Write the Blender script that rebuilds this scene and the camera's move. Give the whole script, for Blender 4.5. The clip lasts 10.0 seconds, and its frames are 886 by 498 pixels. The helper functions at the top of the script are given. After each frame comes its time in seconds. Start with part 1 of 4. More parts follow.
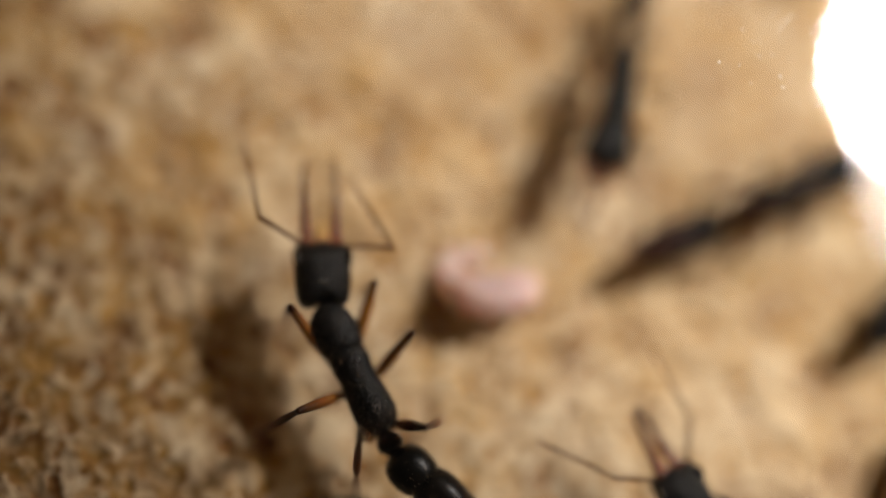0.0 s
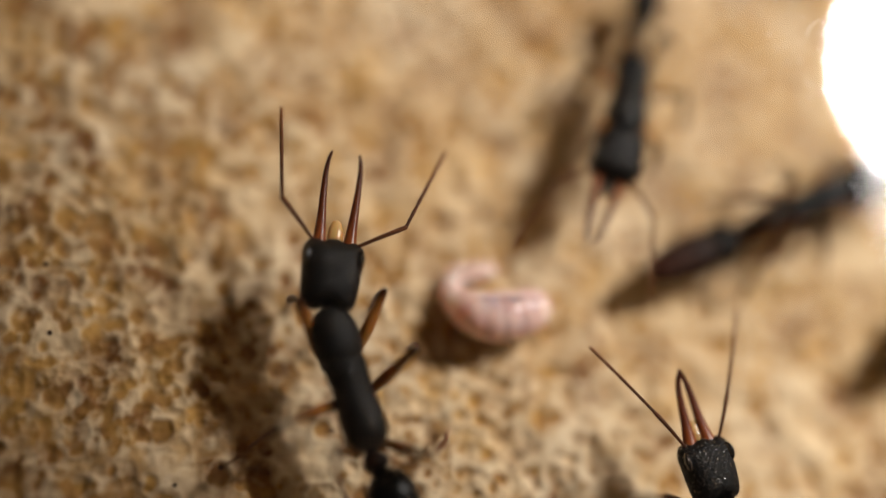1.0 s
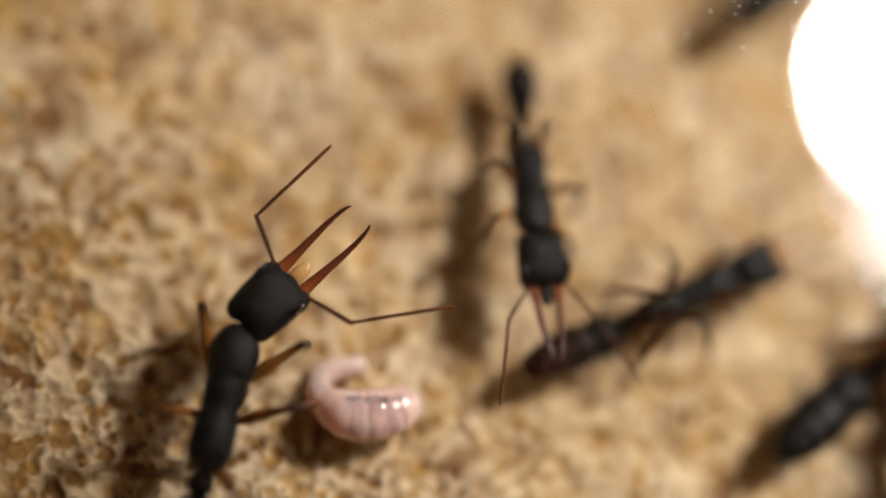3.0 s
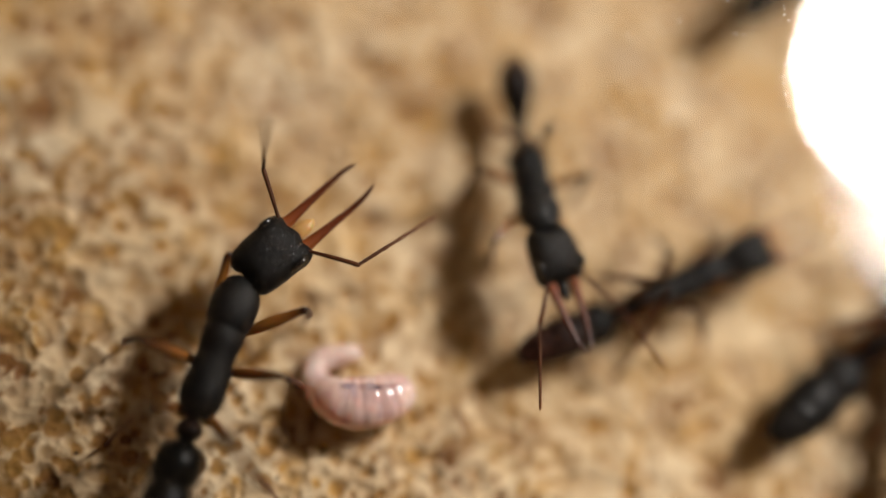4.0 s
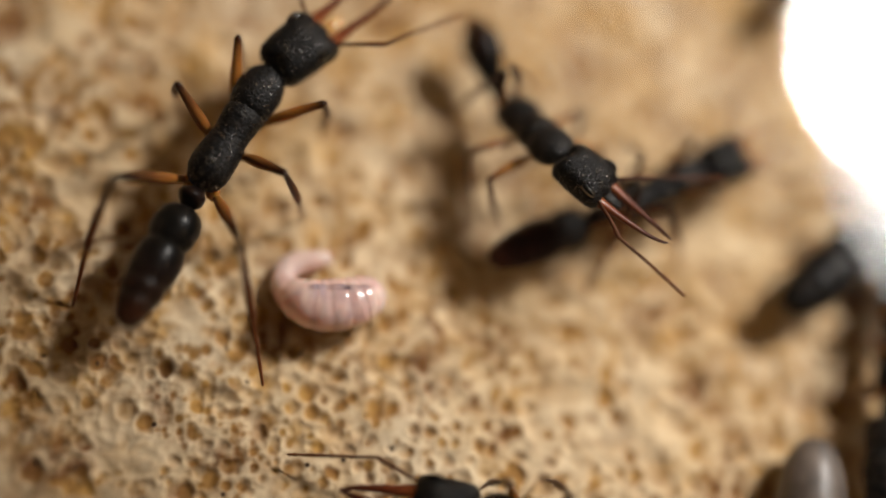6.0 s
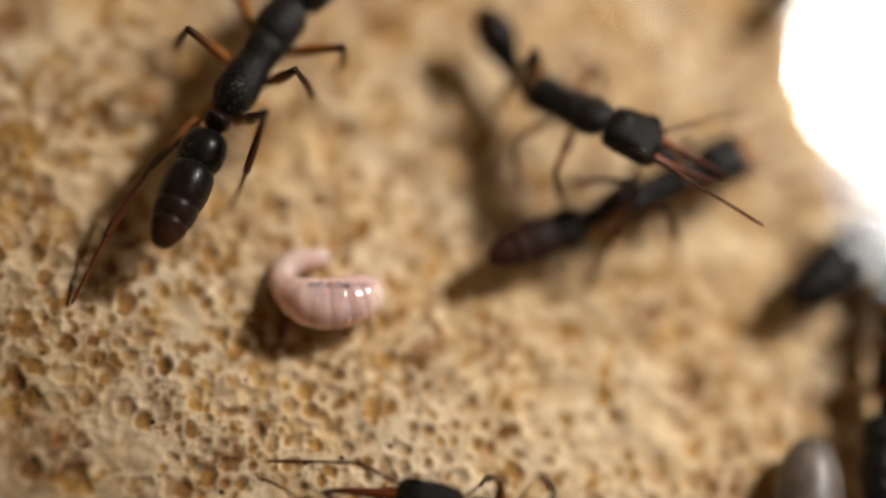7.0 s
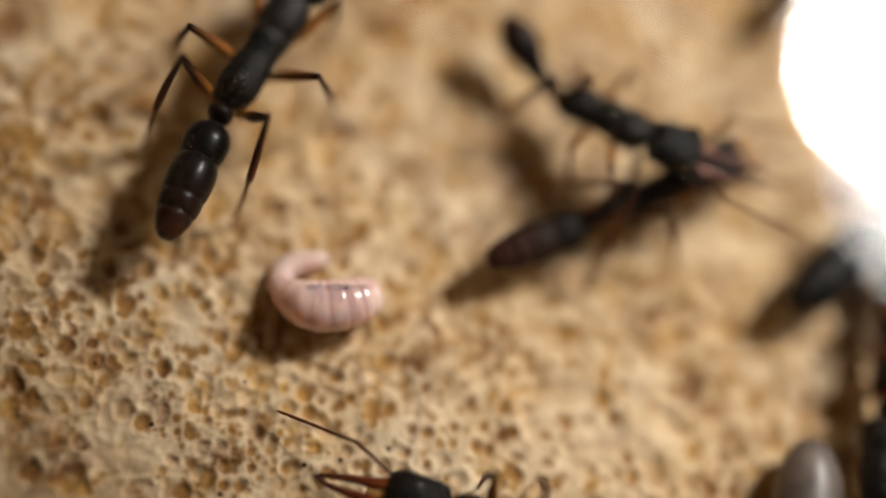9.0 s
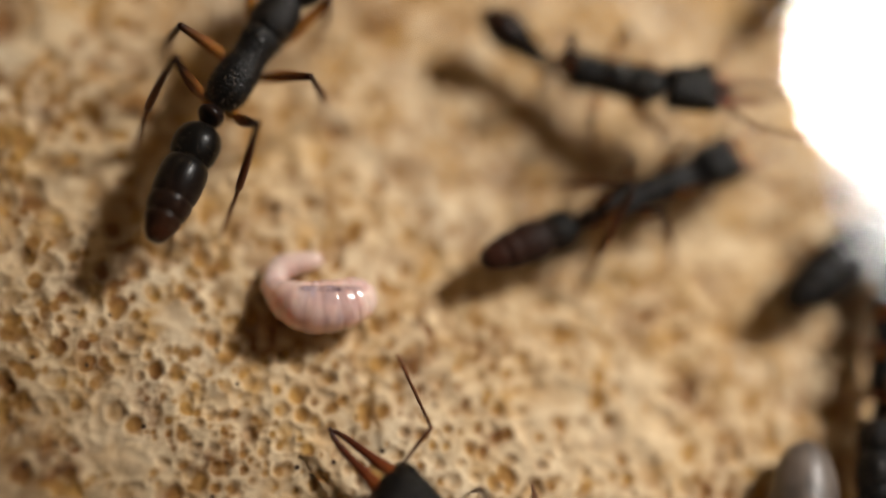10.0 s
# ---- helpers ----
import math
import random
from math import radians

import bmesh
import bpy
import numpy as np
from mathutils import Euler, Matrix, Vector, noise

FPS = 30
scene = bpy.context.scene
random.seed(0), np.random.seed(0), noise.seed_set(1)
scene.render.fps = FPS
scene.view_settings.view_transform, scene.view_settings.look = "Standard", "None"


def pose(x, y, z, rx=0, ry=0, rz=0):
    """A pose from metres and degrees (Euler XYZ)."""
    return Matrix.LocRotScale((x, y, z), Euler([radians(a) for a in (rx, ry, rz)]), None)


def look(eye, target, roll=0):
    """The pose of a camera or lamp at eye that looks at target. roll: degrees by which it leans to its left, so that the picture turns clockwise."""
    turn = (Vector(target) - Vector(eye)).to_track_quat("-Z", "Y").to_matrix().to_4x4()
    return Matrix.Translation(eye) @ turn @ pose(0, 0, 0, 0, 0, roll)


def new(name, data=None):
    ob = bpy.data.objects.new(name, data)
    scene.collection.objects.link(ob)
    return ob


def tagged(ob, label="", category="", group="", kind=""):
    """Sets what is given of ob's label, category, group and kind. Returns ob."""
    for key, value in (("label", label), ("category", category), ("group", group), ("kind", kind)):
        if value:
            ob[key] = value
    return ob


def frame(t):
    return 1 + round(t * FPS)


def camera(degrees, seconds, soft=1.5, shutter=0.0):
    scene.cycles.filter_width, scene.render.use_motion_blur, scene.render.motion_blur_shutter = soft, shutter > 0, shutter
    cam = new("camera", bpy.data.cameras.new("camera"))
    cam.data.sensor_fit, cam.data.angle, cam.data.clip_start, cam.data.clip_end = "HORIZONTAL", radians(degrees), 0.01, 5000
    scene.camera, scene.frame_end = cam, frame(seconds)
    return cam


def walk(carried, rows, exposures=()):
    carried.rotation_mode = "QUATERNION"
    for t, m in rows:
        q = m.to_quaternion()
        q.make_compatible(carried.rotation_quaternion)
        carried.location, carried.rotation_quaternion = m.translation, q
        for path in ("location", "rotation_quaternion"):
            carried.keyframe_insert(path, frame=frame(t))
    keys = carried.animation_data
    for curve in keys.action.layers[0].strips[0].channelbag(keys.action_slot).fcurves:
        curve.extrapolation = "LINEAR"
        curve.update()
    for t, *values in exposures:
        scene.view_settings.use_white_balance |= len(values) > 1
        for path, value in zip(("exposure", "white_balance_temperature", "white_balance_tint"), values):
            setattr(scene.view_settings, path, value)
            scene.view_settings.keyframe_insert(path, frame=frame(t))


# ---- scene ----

MM = 0.001

# ---- camera and its walk (millimetres over the ground, degrees) ----
cam = camera(40.0, 10.0)
cam.data.dof.use_dof = True
cam.data.dof.focus_distance = 45.7 * MM
cam.data.dof.aperture_fstop = 5.6
CAMERA_ROWS = [
    (0.0, -16.08, -16.40, 49.31, 17.88, -10.26, -1.27),
    (0.5, -15.76, -15.84, 47.92, 17.75, -10.38, -1.32),
    (1.0, -16.00, -14.64, 46.78, 17.56, -10.53, -1.26),
    (1.5, -14.99, -14.61, 46.56, 17.92, -10.24, -1.57),
    (2.0, -14.73, -14.20, 46.11, 17.75, -10.41, -1.55),
    (2.2, -13.73, -12.16, 46.88, 16.95, -10.53, -1.28),
    (2.5, -12.01, -10.50, 47.86, 16.44, -10.52, -0.92),
    (2.7, -10.74, -9.62, 47.96, 16.17, -10.41, -0.89),
    (3.8, -10.64, -10.41, 47.84, 16.47, -10.37, -1.09),
    (4.0, -10.41, -10.35, 47.87, 16.38, -10.31, -1.10),
    (4.5, -9.18, -14.70, 46.92, 18.15, -9.57, -1.68),
    (5.0, -9.90, -14.19, 46.99, 17.50, -9.95, -1.43),
    (5.5, -8.84, -14.69, 46.39, 17.74, -9.71, -1.63),
    (6.8, -8.71, -15.27, 46.46, 18.03, -9.78, -1.53),
    (7.0, -8.70, -15.33, 46.44, 18.10, -9.77, -1.54),
    (7.5, -8.44, -15.23, 47.31, 17.94, -9.84, -1.41),
    (8.0, -8.33, -15.85, 48.09, 18.19, -9.64, -1.46),
    (8.5, -8.40, -15.82, 47.11, 18.51, -9.60, -1.52),
    (9.0, -8.61, -15.43, 46.45, 18.32, -9.71, -1.53),
    (9.5, -8.20, -15.60, 45.84, 18.41, -9.52, -1.66),
    (10.0, -8.31, -15.09, 46.31, 18.03, -9.68, -1.53),
]
walk(cam, [(t, pose(x * MM, y * MM, z * MM, rx, ry, rz)) for t, x, y, z, rx, ry, rz in CAMERA_ROWS], [(0.0, 0.06), (2.0, 0.0), (4.0, -0.12), (8.0, -0.1), (10.0, -0.16)])

# ---- light: a dim room and one round lamp, mirrored in the glass lid ----
scene.view_settings.exposure = 0.0
world = bpy.data.worlds.new("dim_room")
scene.world = world
world.use_nodes = True
world.node_tree.nodes["Background"].inputs["Color"].default_value = (0.9, 0.75, 0.6, 1)
world.node_tree.nodes["Background"].inputs["Strength"].default_value = 0.005
LAMP = Vector((87.5, 40.0, 94.6)) * MM
CORE = Vector((70.8, 48.9, 90.6)) * MM
LAMP_AIM = Vector((4.0, 1.5, 0.0)) * MM
LAMP_GLOW = 20.0

BEAM_CENTRE = Vector((6.3, 4.3, 0.0)) * MM
BEAM_SHORT, BEAM_LONG = 24.0 * MM, 50.0 * MM


def build_beam():
    """The lamp's inner beam: an oval pool of light on the floor, longer from far left to near right."""
    spot = new("lamp_beam", bpy.data.lights.new("lamp_beam", "SPOT"))
    start = CORE
    turn = look(start, BEAM_CENTRE)
    reach = (BEAM_CENTRE - start).length
    across = turn.to_3x3().inverted()
    short = across @ Vector((0.7071, 0.7071, 0)) * BEAM_SHORT
    long = across @ Vector((0.7071, -0.7071, 0)) * BEAM_LONG
    u, sizes, _ = np.linalg.svd(np.array([[short.x, long.x], [short.y, long.y]]))
    spot.data.energy = 0.94
    spot.data.color = (1.0, 0.955, 0.9)
    spot.data.shadow_soft_size = 8.0 * MM
    spot.data.spot_size = 2 * math.atan(sizes[1] / reach)
    spot.data.spot_blend = 0.5
    roll = math.degrees(math.atan2(u[1, 0], u[0, 0]))
    spot.matrix_world = turn @ pose(0, 0, 0, 0, 0, roll) @ Matrix.Diagonal((sizes[0] / sizes[1], 1, 1, 1))


build_beam()


# ---- materials ----
def material(name):
    m = bpy.data.materials.new(name)
    m.use_nodes = True
    return m, m.node_tree.nodes, m.node_tree.links, m.node_tree.nodes["Principled BSDF"]


def noise_node(nodes, links, scale, detail=4.0, coord="Object", rough=0.6):
    tc = nodes.new("ShaderNodeTexCoord")
    n = nodes.new("ShaderNodeTexNoise")
    n.inputs["Scale"].default_value = scale
    n.inputs["Detail"].default_value = detail
    n.inputs["Roughness"].default_value = rough
    links.new(tc.outputs[coord], n.inputs["Vector"])
    return n


def ramp_node(nodes, links, source, stops):
    r = nodes.new("ShaderNodeValToRGB")
    while len(r.color_ramp.elements) < len(stops):
        r.color_ramp.elements.new(0.5)
    for e, (p, c) in zip(r.color_ramp.elements, stops):
        e.position, e.color = p, (*c, 1)
    links.new(source, r.inputs["Fac"])
    return r


def bump_node(nodes, links, source, bsdf, strength, distance):
    b = nodes.new("ShaderNodeBump")
    b.inputs["Strength"].default_value = strength
    b.inputs["Distance"].default_value = distance
    links.new(source, b.inputs["Height"])
    links.new(b.outputs["Normal"], bsdf.inputs["Normal"])
    return b


def make_ground_material():
    m, nodes, links, b = material("porous_plaster")
    big = noise_node(nodes, links, 130, 3)
    small = noise_node(nodes, links, 1500, 5)
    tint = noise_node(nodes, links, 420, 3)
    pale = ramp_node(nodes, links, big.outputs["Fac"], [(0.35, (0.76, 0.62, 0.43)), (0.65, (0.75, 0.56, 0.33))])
    # ochre of the plaster, dark enough to paint the shade inside pits too
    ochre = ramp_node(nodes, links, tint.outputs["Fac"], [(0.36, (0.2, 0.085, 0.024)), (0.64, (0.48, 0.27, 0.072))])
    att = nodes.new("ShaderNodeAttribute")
    att.attribute_name = "ochre_shade"
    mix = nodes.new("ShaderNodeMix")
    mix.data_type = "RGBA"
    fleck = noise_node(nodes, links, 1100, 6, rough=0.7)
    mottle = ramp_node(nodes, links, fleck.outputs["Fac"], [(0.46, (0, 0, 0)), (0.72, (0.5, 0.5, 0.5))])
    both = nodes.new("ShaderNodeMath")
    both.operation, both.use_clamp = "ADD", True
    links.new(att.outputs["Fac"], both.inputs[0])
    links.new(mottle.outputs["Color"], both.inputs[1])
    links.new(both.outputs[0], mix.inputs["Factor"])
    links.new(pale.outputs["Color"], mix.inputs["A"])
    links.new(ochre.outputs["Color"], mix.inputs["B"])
    grain = nodes.new("ShaderNodeMix")
    grain.data_type, grain.blend_type = "RGBA", "MULTIPLY"
    grain.inputs["Factor"].default_value = 0.45
    shade = ramp_node(nodes, links, small.outputs["Fac"], [(0.3, (0.62, 0.58, 0.52)), (0.7, (1.0, 1.0, 1.0))])
    links.new(mix.outputs["Result"], grain.inputs["A"])
    links.new(shade.outputs["Color"], grain.inputs["B"])
    # pinholes, a tenth of a millimetre wide: only their inner dark, painted on
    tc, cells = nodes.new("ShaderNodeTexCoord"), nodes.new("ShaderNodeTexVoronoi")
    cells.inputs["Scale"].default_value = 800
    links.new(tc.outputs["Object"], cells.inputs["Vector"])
    hole_shade = ramp_node(nodes, links, cells.outputs["Distance"], [(0.05, (1, 1, 1)), (0.12, (0, 0, 0))])
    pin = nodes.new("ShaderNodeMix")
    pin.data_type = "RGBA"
    links.new(hole_shade.outputs["Color"], pin.inputs["Factor"])
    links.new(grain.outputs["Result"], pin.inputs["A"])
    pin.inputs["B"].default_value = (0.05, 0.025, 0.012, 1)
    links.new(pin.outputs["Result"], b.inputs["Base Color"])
    b.inputs["Roughness"].default_value = 0.8
    b.inputs["Specular IOR Level"].default_value = 0.25
    bump_node(nodes, links, small.outputs["Fac"], b, 0.4, 0.0001)
    return m


def make_cuticle(name, low, high, rough, bump, scale=5200, coat=0.0, shine=0.2, glint=False):
    m, nodes, links, b = material(name)
    fine = noise_node(nodes, links, scale, 3)
    patch = noise_node(nodes, links, 700, 3)
    c = ramp_node(nodes, links, patch.outputs["Fac"], [(0.35, low), (0.7, high)])
    links.new(c.outputs["Color"], b.inputs["Base Color"])
    rr = nodes.new("ShaderNodeMapRange")
    rr.inputs["To Min"].default_value, rr.inputs["To Max"].default_value = rough - 0.1, rough + 0.12
    links.new(patch.outputs["Fac"], rr.inputs["Value"])
    links.new(rr.outputs["Result"], b.inputs["Roughness"])
    if glint:
        spots = ramp_node(nodes, links, noise_node(nodes, links, 9000, 1).outputs["Fac"], [(0.58, (0.5, 0.5, 0.5)), (0.64, (0.18, 0.18, 0.18))])
        links.new(spots.outputs["Color"], b.inputs["Roughness"])
        shiny = ramp_node(nodes, links, spots.outputs["Color"], [(0.18, (1.0, 1.0, 1.0)), (0.45, (0.16, 0.16, 0.16))])
        links.new(shiny.outputs["Color"], b.inputs["Specular IOR Level"])
    b.inputs["Specular IOR Level"].default_value = shine
    b.inputs["Coat Weight"].default_value = coat
    b.inputs["Coat Roughness"].default_value = 0.15
    bump_node(nodes, links, fine.outputs["Fac"], b, bump, 0.00012)
    return m


def make_graded(name, axis, stops, rough, lo, hi, wax=0.0, shine=0.3):
    """A horny part whose colour changes along its own length, from lo to hi in metres."""
    m, nodes, links, b = material(name)
    tc = nodes.new("ShaderNodeTexCoord")
    sep = nodes.new("ShaderNodeSeparateXYZ")
    links.new(tc.outputs["Object"], sep.inputs["Vector"])
    mr = nodes.new("ShaderNodeMapRange")
    mr.inputs["From Min"].default_value, mr.inputs["From Max"].default_value = lo, hi
    links.new(sep.outputs[axis], mr.inputs["Value"])
    wob = noise_node(nodes, links, 1800, 3)
    add = nodes.new("ShaderNodeMath")
    add.operation = "MULTIPLY_ADD"
    links.new(wob.outputs["Fac"], add.inputs[0])
    add.inputs[1].default_value = 0.25
    links.new(mr.outputs["Result"], add.inputs[2])
    sub = nodes.new("ShaderNodeMath")
    sub.operation = "SUBTRACT"
    links.new(add.outputs[0], sub.inputs[0])
    sub.inputs[1].default_value = 0.125
    r = ramp_node(nodes, links, sub.outputs[0], stops)
    links.new(r.outputs["Color"], b.inputs["Base Color"])
    b.inputs["Roughness"].default_value = rough
    b.inputs["Specular IOR Level"].default_value = shine
    b.inputs["Subsurface Weight"].default_value = wax
    b.inputs["Subsurface Radius"].default_value = (0.0004, 0.00015, 0.00005)
    b.inputs["Subsurface Scale"].default_value = 1.0
    fine = noise_node(nodes, links, 6000, 2)
    bump_node(nodes, links, fine.outputs["Fac"], b, 0.25, 0.00003)
    return m


GROUND = make_ground_material()
BLACK = make_cuticle("sculptured_black_cuticle", (0.003, 0.0027, 0.0026), (0.0065, 0.0057, 0.0053), 0.32, 0.45, 11000, 0.0, 0.3, True)
SCULPTED = make_cuticle("wrinkled_head_cuticle", (0.003, 0.0027, 0.0026), (0.006, 0.0053, 0.005), 0.2, 0.5, 12000, 0.0, 0.4, True)
GLOSS = make_graded("glossy_black_gaster", "Y", [(0.0, (0.05, 0.016, 0.007)), (0.2, (0.022, 0.009, 0.005)), (0.42, (0.009, 0.005, 0.004)), (0.6, (0.004, 0.0035, 0.003))], 0.32, -0.005, 0.0, 0.0, 0.15)
gaster_bsdf = GLOSS.node_tree.nodes["Principled BSDF"]
gaster_bsdf.inputs["Coat Weight"].default_value = 0.12
gaster_bsdf.inputs["Coat Roughness"].default_value = 0.07
RUSTY = make_graded("rusty_gaster", "Y", [(0.0, (0.04, 0.012, 0.006)), (0.45, (0.02, 0.008, 0.005)), (0.8, (0.006, 0.005, 0.004))], 0.6, -0.005, 0.0, 0.0, 0.12)
EYE = make_cuticle("black_eye", (0.004, 0.004, 0.004), (0.006, 0.005, 0.005), 0.12, 0.03, coat=0.5, shine=0.5)
JAW = make_graded("chestnut_jaw", "Y", [(0.0, (0.22, 0.055, 0.012)), (0.3, (0.12, 0.026, 0.008)), (1.0, (0.045, 0.011, 0.005))], 0.3, 0.0, 0.0033, 0.1, 0.26)
AMBER = make_graded("amber_femur", "Y", [(0.0, (0.36, 0.16, 0.03)), (0.55, (0.27, 0.105, 0.02)), (0.85, (0.05, 0.017, 0.006)), (0.95, (0.015, 0.007, 0.004))], 0.25, 0.0, 0.0032, 0.45)
DUSKY = make_graded("dusky_femur", "Y", [(0.0, (0.33, 0.14, 0.028)), (0.35, (0.24, 0.09, 0.02)), (0.62, (0.12, 0.043, 0.011)), (0.85, (0.04, 0.014, 0.006)), (0.96, (0.016, 0.007, 0.004))], 0.25, 0.0, 0.0032, 0.3)
SHIN = make_graded("brown_shin", "Y", [(0.0, (0.02, 0.008, 0.005)), (0.3, (0.10, 0.028, 0.009)), (1.0, (0.17, 0.05, 0.016))], 0.36, 0.0, 0.006, 0.1)
FEELER = make_graded("brown_feeler", "Y", [(0.0, (0.05, 0.018, 0.008)), (1.0, (0.15, 0.055, 0.022))], 0.5, 0.0, 0.004, 0.1, 0.12)
HAIR = make_graded("pale_hair", "Y", [(0.0, (0.16, 0.12, 0.08)), (1.0, (0.22, 0.17, 0.12))], 0.35, -0.004, 0.004)
LIP = make_graded("honey_lip", "Y", [(0.0, (0.40, 0.21, 0.07)), (1.0, (0.58, 0.37, 0.15))], 0.18, 0.0, 0.001, 0.4)


def make_larva_material():
    m, nodes, links, b = material("pink_larva_skin")
    n = noise_node(nodes, links, 900, 4)
    r = ramp_node(nodes, links, n.outputs["Fac"], [(0.34, (0.68, 0.46, 0.44)), (0.5, (0.84, 0.58, 0.52)), (0.75, (0.88, 0.65, 0.57))])
    tc, sep = nodes.new("ShaderNodeTexCoord"), nodes.new("ShaderNodeSeparateXYZ")
    links.new(tc.outputs["Object"], sep.inputs["Vector"])
    band = nodes.new("ShaderNodeMapRange")
    band.inputs["From Min"].default_value, band.inputs["From Max"].default_value = -0.0012, 0.0006
    links.new(sep.outputs["Y"], band.inputs["Value"])
    line = ramp_node(nodes, links, band.outputs["Result"], [(0.1, (0.2, 0.2, 0.2)), (0.34, (0.42, 0.42, 0.42)), (0.42, (1, 1, 1)), (0.5, (1, 1, 1)), (0.57, (0, 0, 0))])
    blots = ramp_node(nodes, links, noise_node(nodes, links, 1500, 3).outputs["Fac"], [(0.3, (0.15, 0.15, 0.15)), (0.62, (1, 1, 1))])
    gut, both = nodes.new("ShaderNodeMath"), nodes.new("ShaderNodeMix")
    gut.operation, both.data_type = "MULTIPLY", "RGBA"
    links.new(line.outputs["Color"], gut.inputs[0])
    links.new(blots.outputs["Color"], gut.inputs[1])
    along = nodes.new("ShaderNodeMapRange")
    along.inputs["From Min"].default_value, along.inputs["From Max"].default_value = -0.0012, 0.002
    links.new(sep.outputs["X"], along.inputs["Value"])
    reach = ramp_node(nodes, links, along.outputs["Result"], [(0.04, (0, 0, 0)), (0.16, (1, 1, 1)), (0.78, (1, 1, 1)), (0.98, (0, 0, 0))])
    inner = nodes.new("ShaderNodeMath")
    inner.operation = "MULTIPLY"
    links.new(gut.outputs[0], inner.inputs[0])
    links.new(reach.outputs["Color"], inner.inputs[1])
    links.new(inner.outputs[0], both.inputs["Factor"])
    links.new(r.outputs["Color"], both.inputs["A"])
    both.inputs["B"].default_value = (0.09, 0.055, 0.07, 1)
    # grey streaks of the gut between the folds of the belly
    squeeze = nodes.new("ShaderNodeMapping")
    squeeze.inputs["Scale"].default_value = (2.6, 0.7, 0.7)
    links.new(tc.outputs["Object"], squeeze.inputs["Vector"])
    streak = noise_node(nodes, links, 900, 3)
    links.new(squeeze.outputs["Vector"], streak.inputs["Vector"])
    belly = ramp_node(nodes, links, band.outputs["Result"], [(0.0, (0.5, 0.5, 0.5)), (0.3, (1, 1, 1)), (0.5, (1, 1, 1)), (0.6, (0, 0, 0))])
    veins = ramp_node(nodes, links, streak.outputs["Fac"], [(0.38, (0.12, 0.12, 0.12)), (0.5, (0.3, 0.3, 0.3)), (0.62, (0.85, 0.85, 0.85))])
    seen, within, lilac = nodes.new("ShaderNodeMath"), nodes.new("ShaderNodeMath"), nodes.new("ShaderNodeMix")
    seen.operation, within.operation, lilac.data_type = "MULTIPLY", "MULTIPLY", "RGBA"
    links.new(belly.outputs["Color"], seen.inputs[0])
    links.new(veins.outputs["Color"], seen.inputs[1])
    links.new(seen.outputs[0], within.inputs[0])
    links.new(reach.outputs["Color"], within.inputs[1])
    links.new(within.outputs[0], lilac.inputs["Factor"])
    links.new(both.outputs["Result"], lilac.inputs["A"])
    lilac.inputs["B"].default_value = (0.5, 0.4, 0.45, 1)
    links.new(lilac.outputs["Result"], b.inputs["Base Color"])
    b.inputs["Roughness"].default_value = 0.16
    b.inputs["Specular IOR Level"].default_value = 0.6
    b.inputs["Coat Weight"].default_value = 0.6
    b.inputs["Coat Roughness"].default_value = 0.04
    b.inputs["Subsurface Weight"].default_value = 0.6
    b.inputs["Alpha"].default_value = 0.93
    b.inputs["Transmission Weight"].default_value = 0.0
    b.inputs["Subsurface Radius"].default_value = (0.0022, 0.0014, 0.0012)
    b.inputs["Subsurface Scale"].default_value = 1.0
    fine = noise_node(nodes, links, 2200, 2)
    bump_node(nodes, links, fine.outputs["Fac"], b, 0.15, 0.00004)
    return m


def make_plain(name, low, high, rough, scale=300):
    m, nodes, links, b = material(name)
    n = noise_node(nodes, links, scale, 5)
    r = ramp_node(nodes, links, n.outputs["Fac"], [(0.35, low), (0.65, high)])
    links.new(r.outputs["Color"], b.inputs["Base Color"])
    b.inputs["Roughness"].default_value = rough
    bump_node(nodes, links, n.outputs["Fac"], b, 0.2, 0.0002)
    return m


LARVA = make_larva_material()
COCOON = make_plain("grey_silk_cocoon", (0.07, 0.055, 0.046), (0.15, 0.12, 0.1), 0.42, 900)
PLASTER = make_plain("plain_plaster", (0.42, 0.31, 0.17), (0.52, 0.39, 0.22), 0.9)
TABLE = make_plain("dark_table_wood", (0.05, 0.035, 0.022), (0.09, 0.06, 0.035), 0.6, 60)
HOUSING = make_plain("black_lamp_metal", (0.012, 0.012, 0.013), (0.02, 0.02, 0.02), 0.45)


def make_glass():
    m = bpy.data.materials.new("clear_glass")
    m.use_nodes = True
    nodes, links = m.node_tree.nodes, m.node_tree.links
    nodes.remove(nodes["Principled BSDF"])
    clear, gloss = nodes.new("ShaderNodeBsdfTransparent"), nodes.new("ShaderNodeBsdfGlossy")
    gloss.inputs["Roughness"].default_value = 0.0
    fres, mix = nodes.new("ShaderNodeFresnel"), nodes.new("ShaderNodeMixShader")
    fres.inputs["IOR"].default_value = 1.62
    both = nodes.new("ShaderNodeMath")
    both.operation, both.use_clamp = "MULTIPLY", True
    both.inputs[1].default_value = 4.4
    links.new(fres.outputs[0], both.inputs[0])
    links.new(both.outputs[0], mix.inputs[0])
    links.new(clear.outputs[0], mix.inputs[1])
    links.new(gloss.outputs[0], mix.inputs[2])
    links.new(mix.outputs[0], nodes["Material Output"].inputs["Surface"])
    return m


def make_glow():
    m, nodes, links, b = material("lamp_diffuser")
    b.inputs["Emission Color"].default_value = (1.0, 0.96, 0.91, 1)
    b.inputs["Emission Strength"].default_value = LAMP_GLOW
    return m


DUST = make_plain("pale_dust", (0.75, 0.73, 0.7), (0.85, 0.84, 0.82), 0.7)


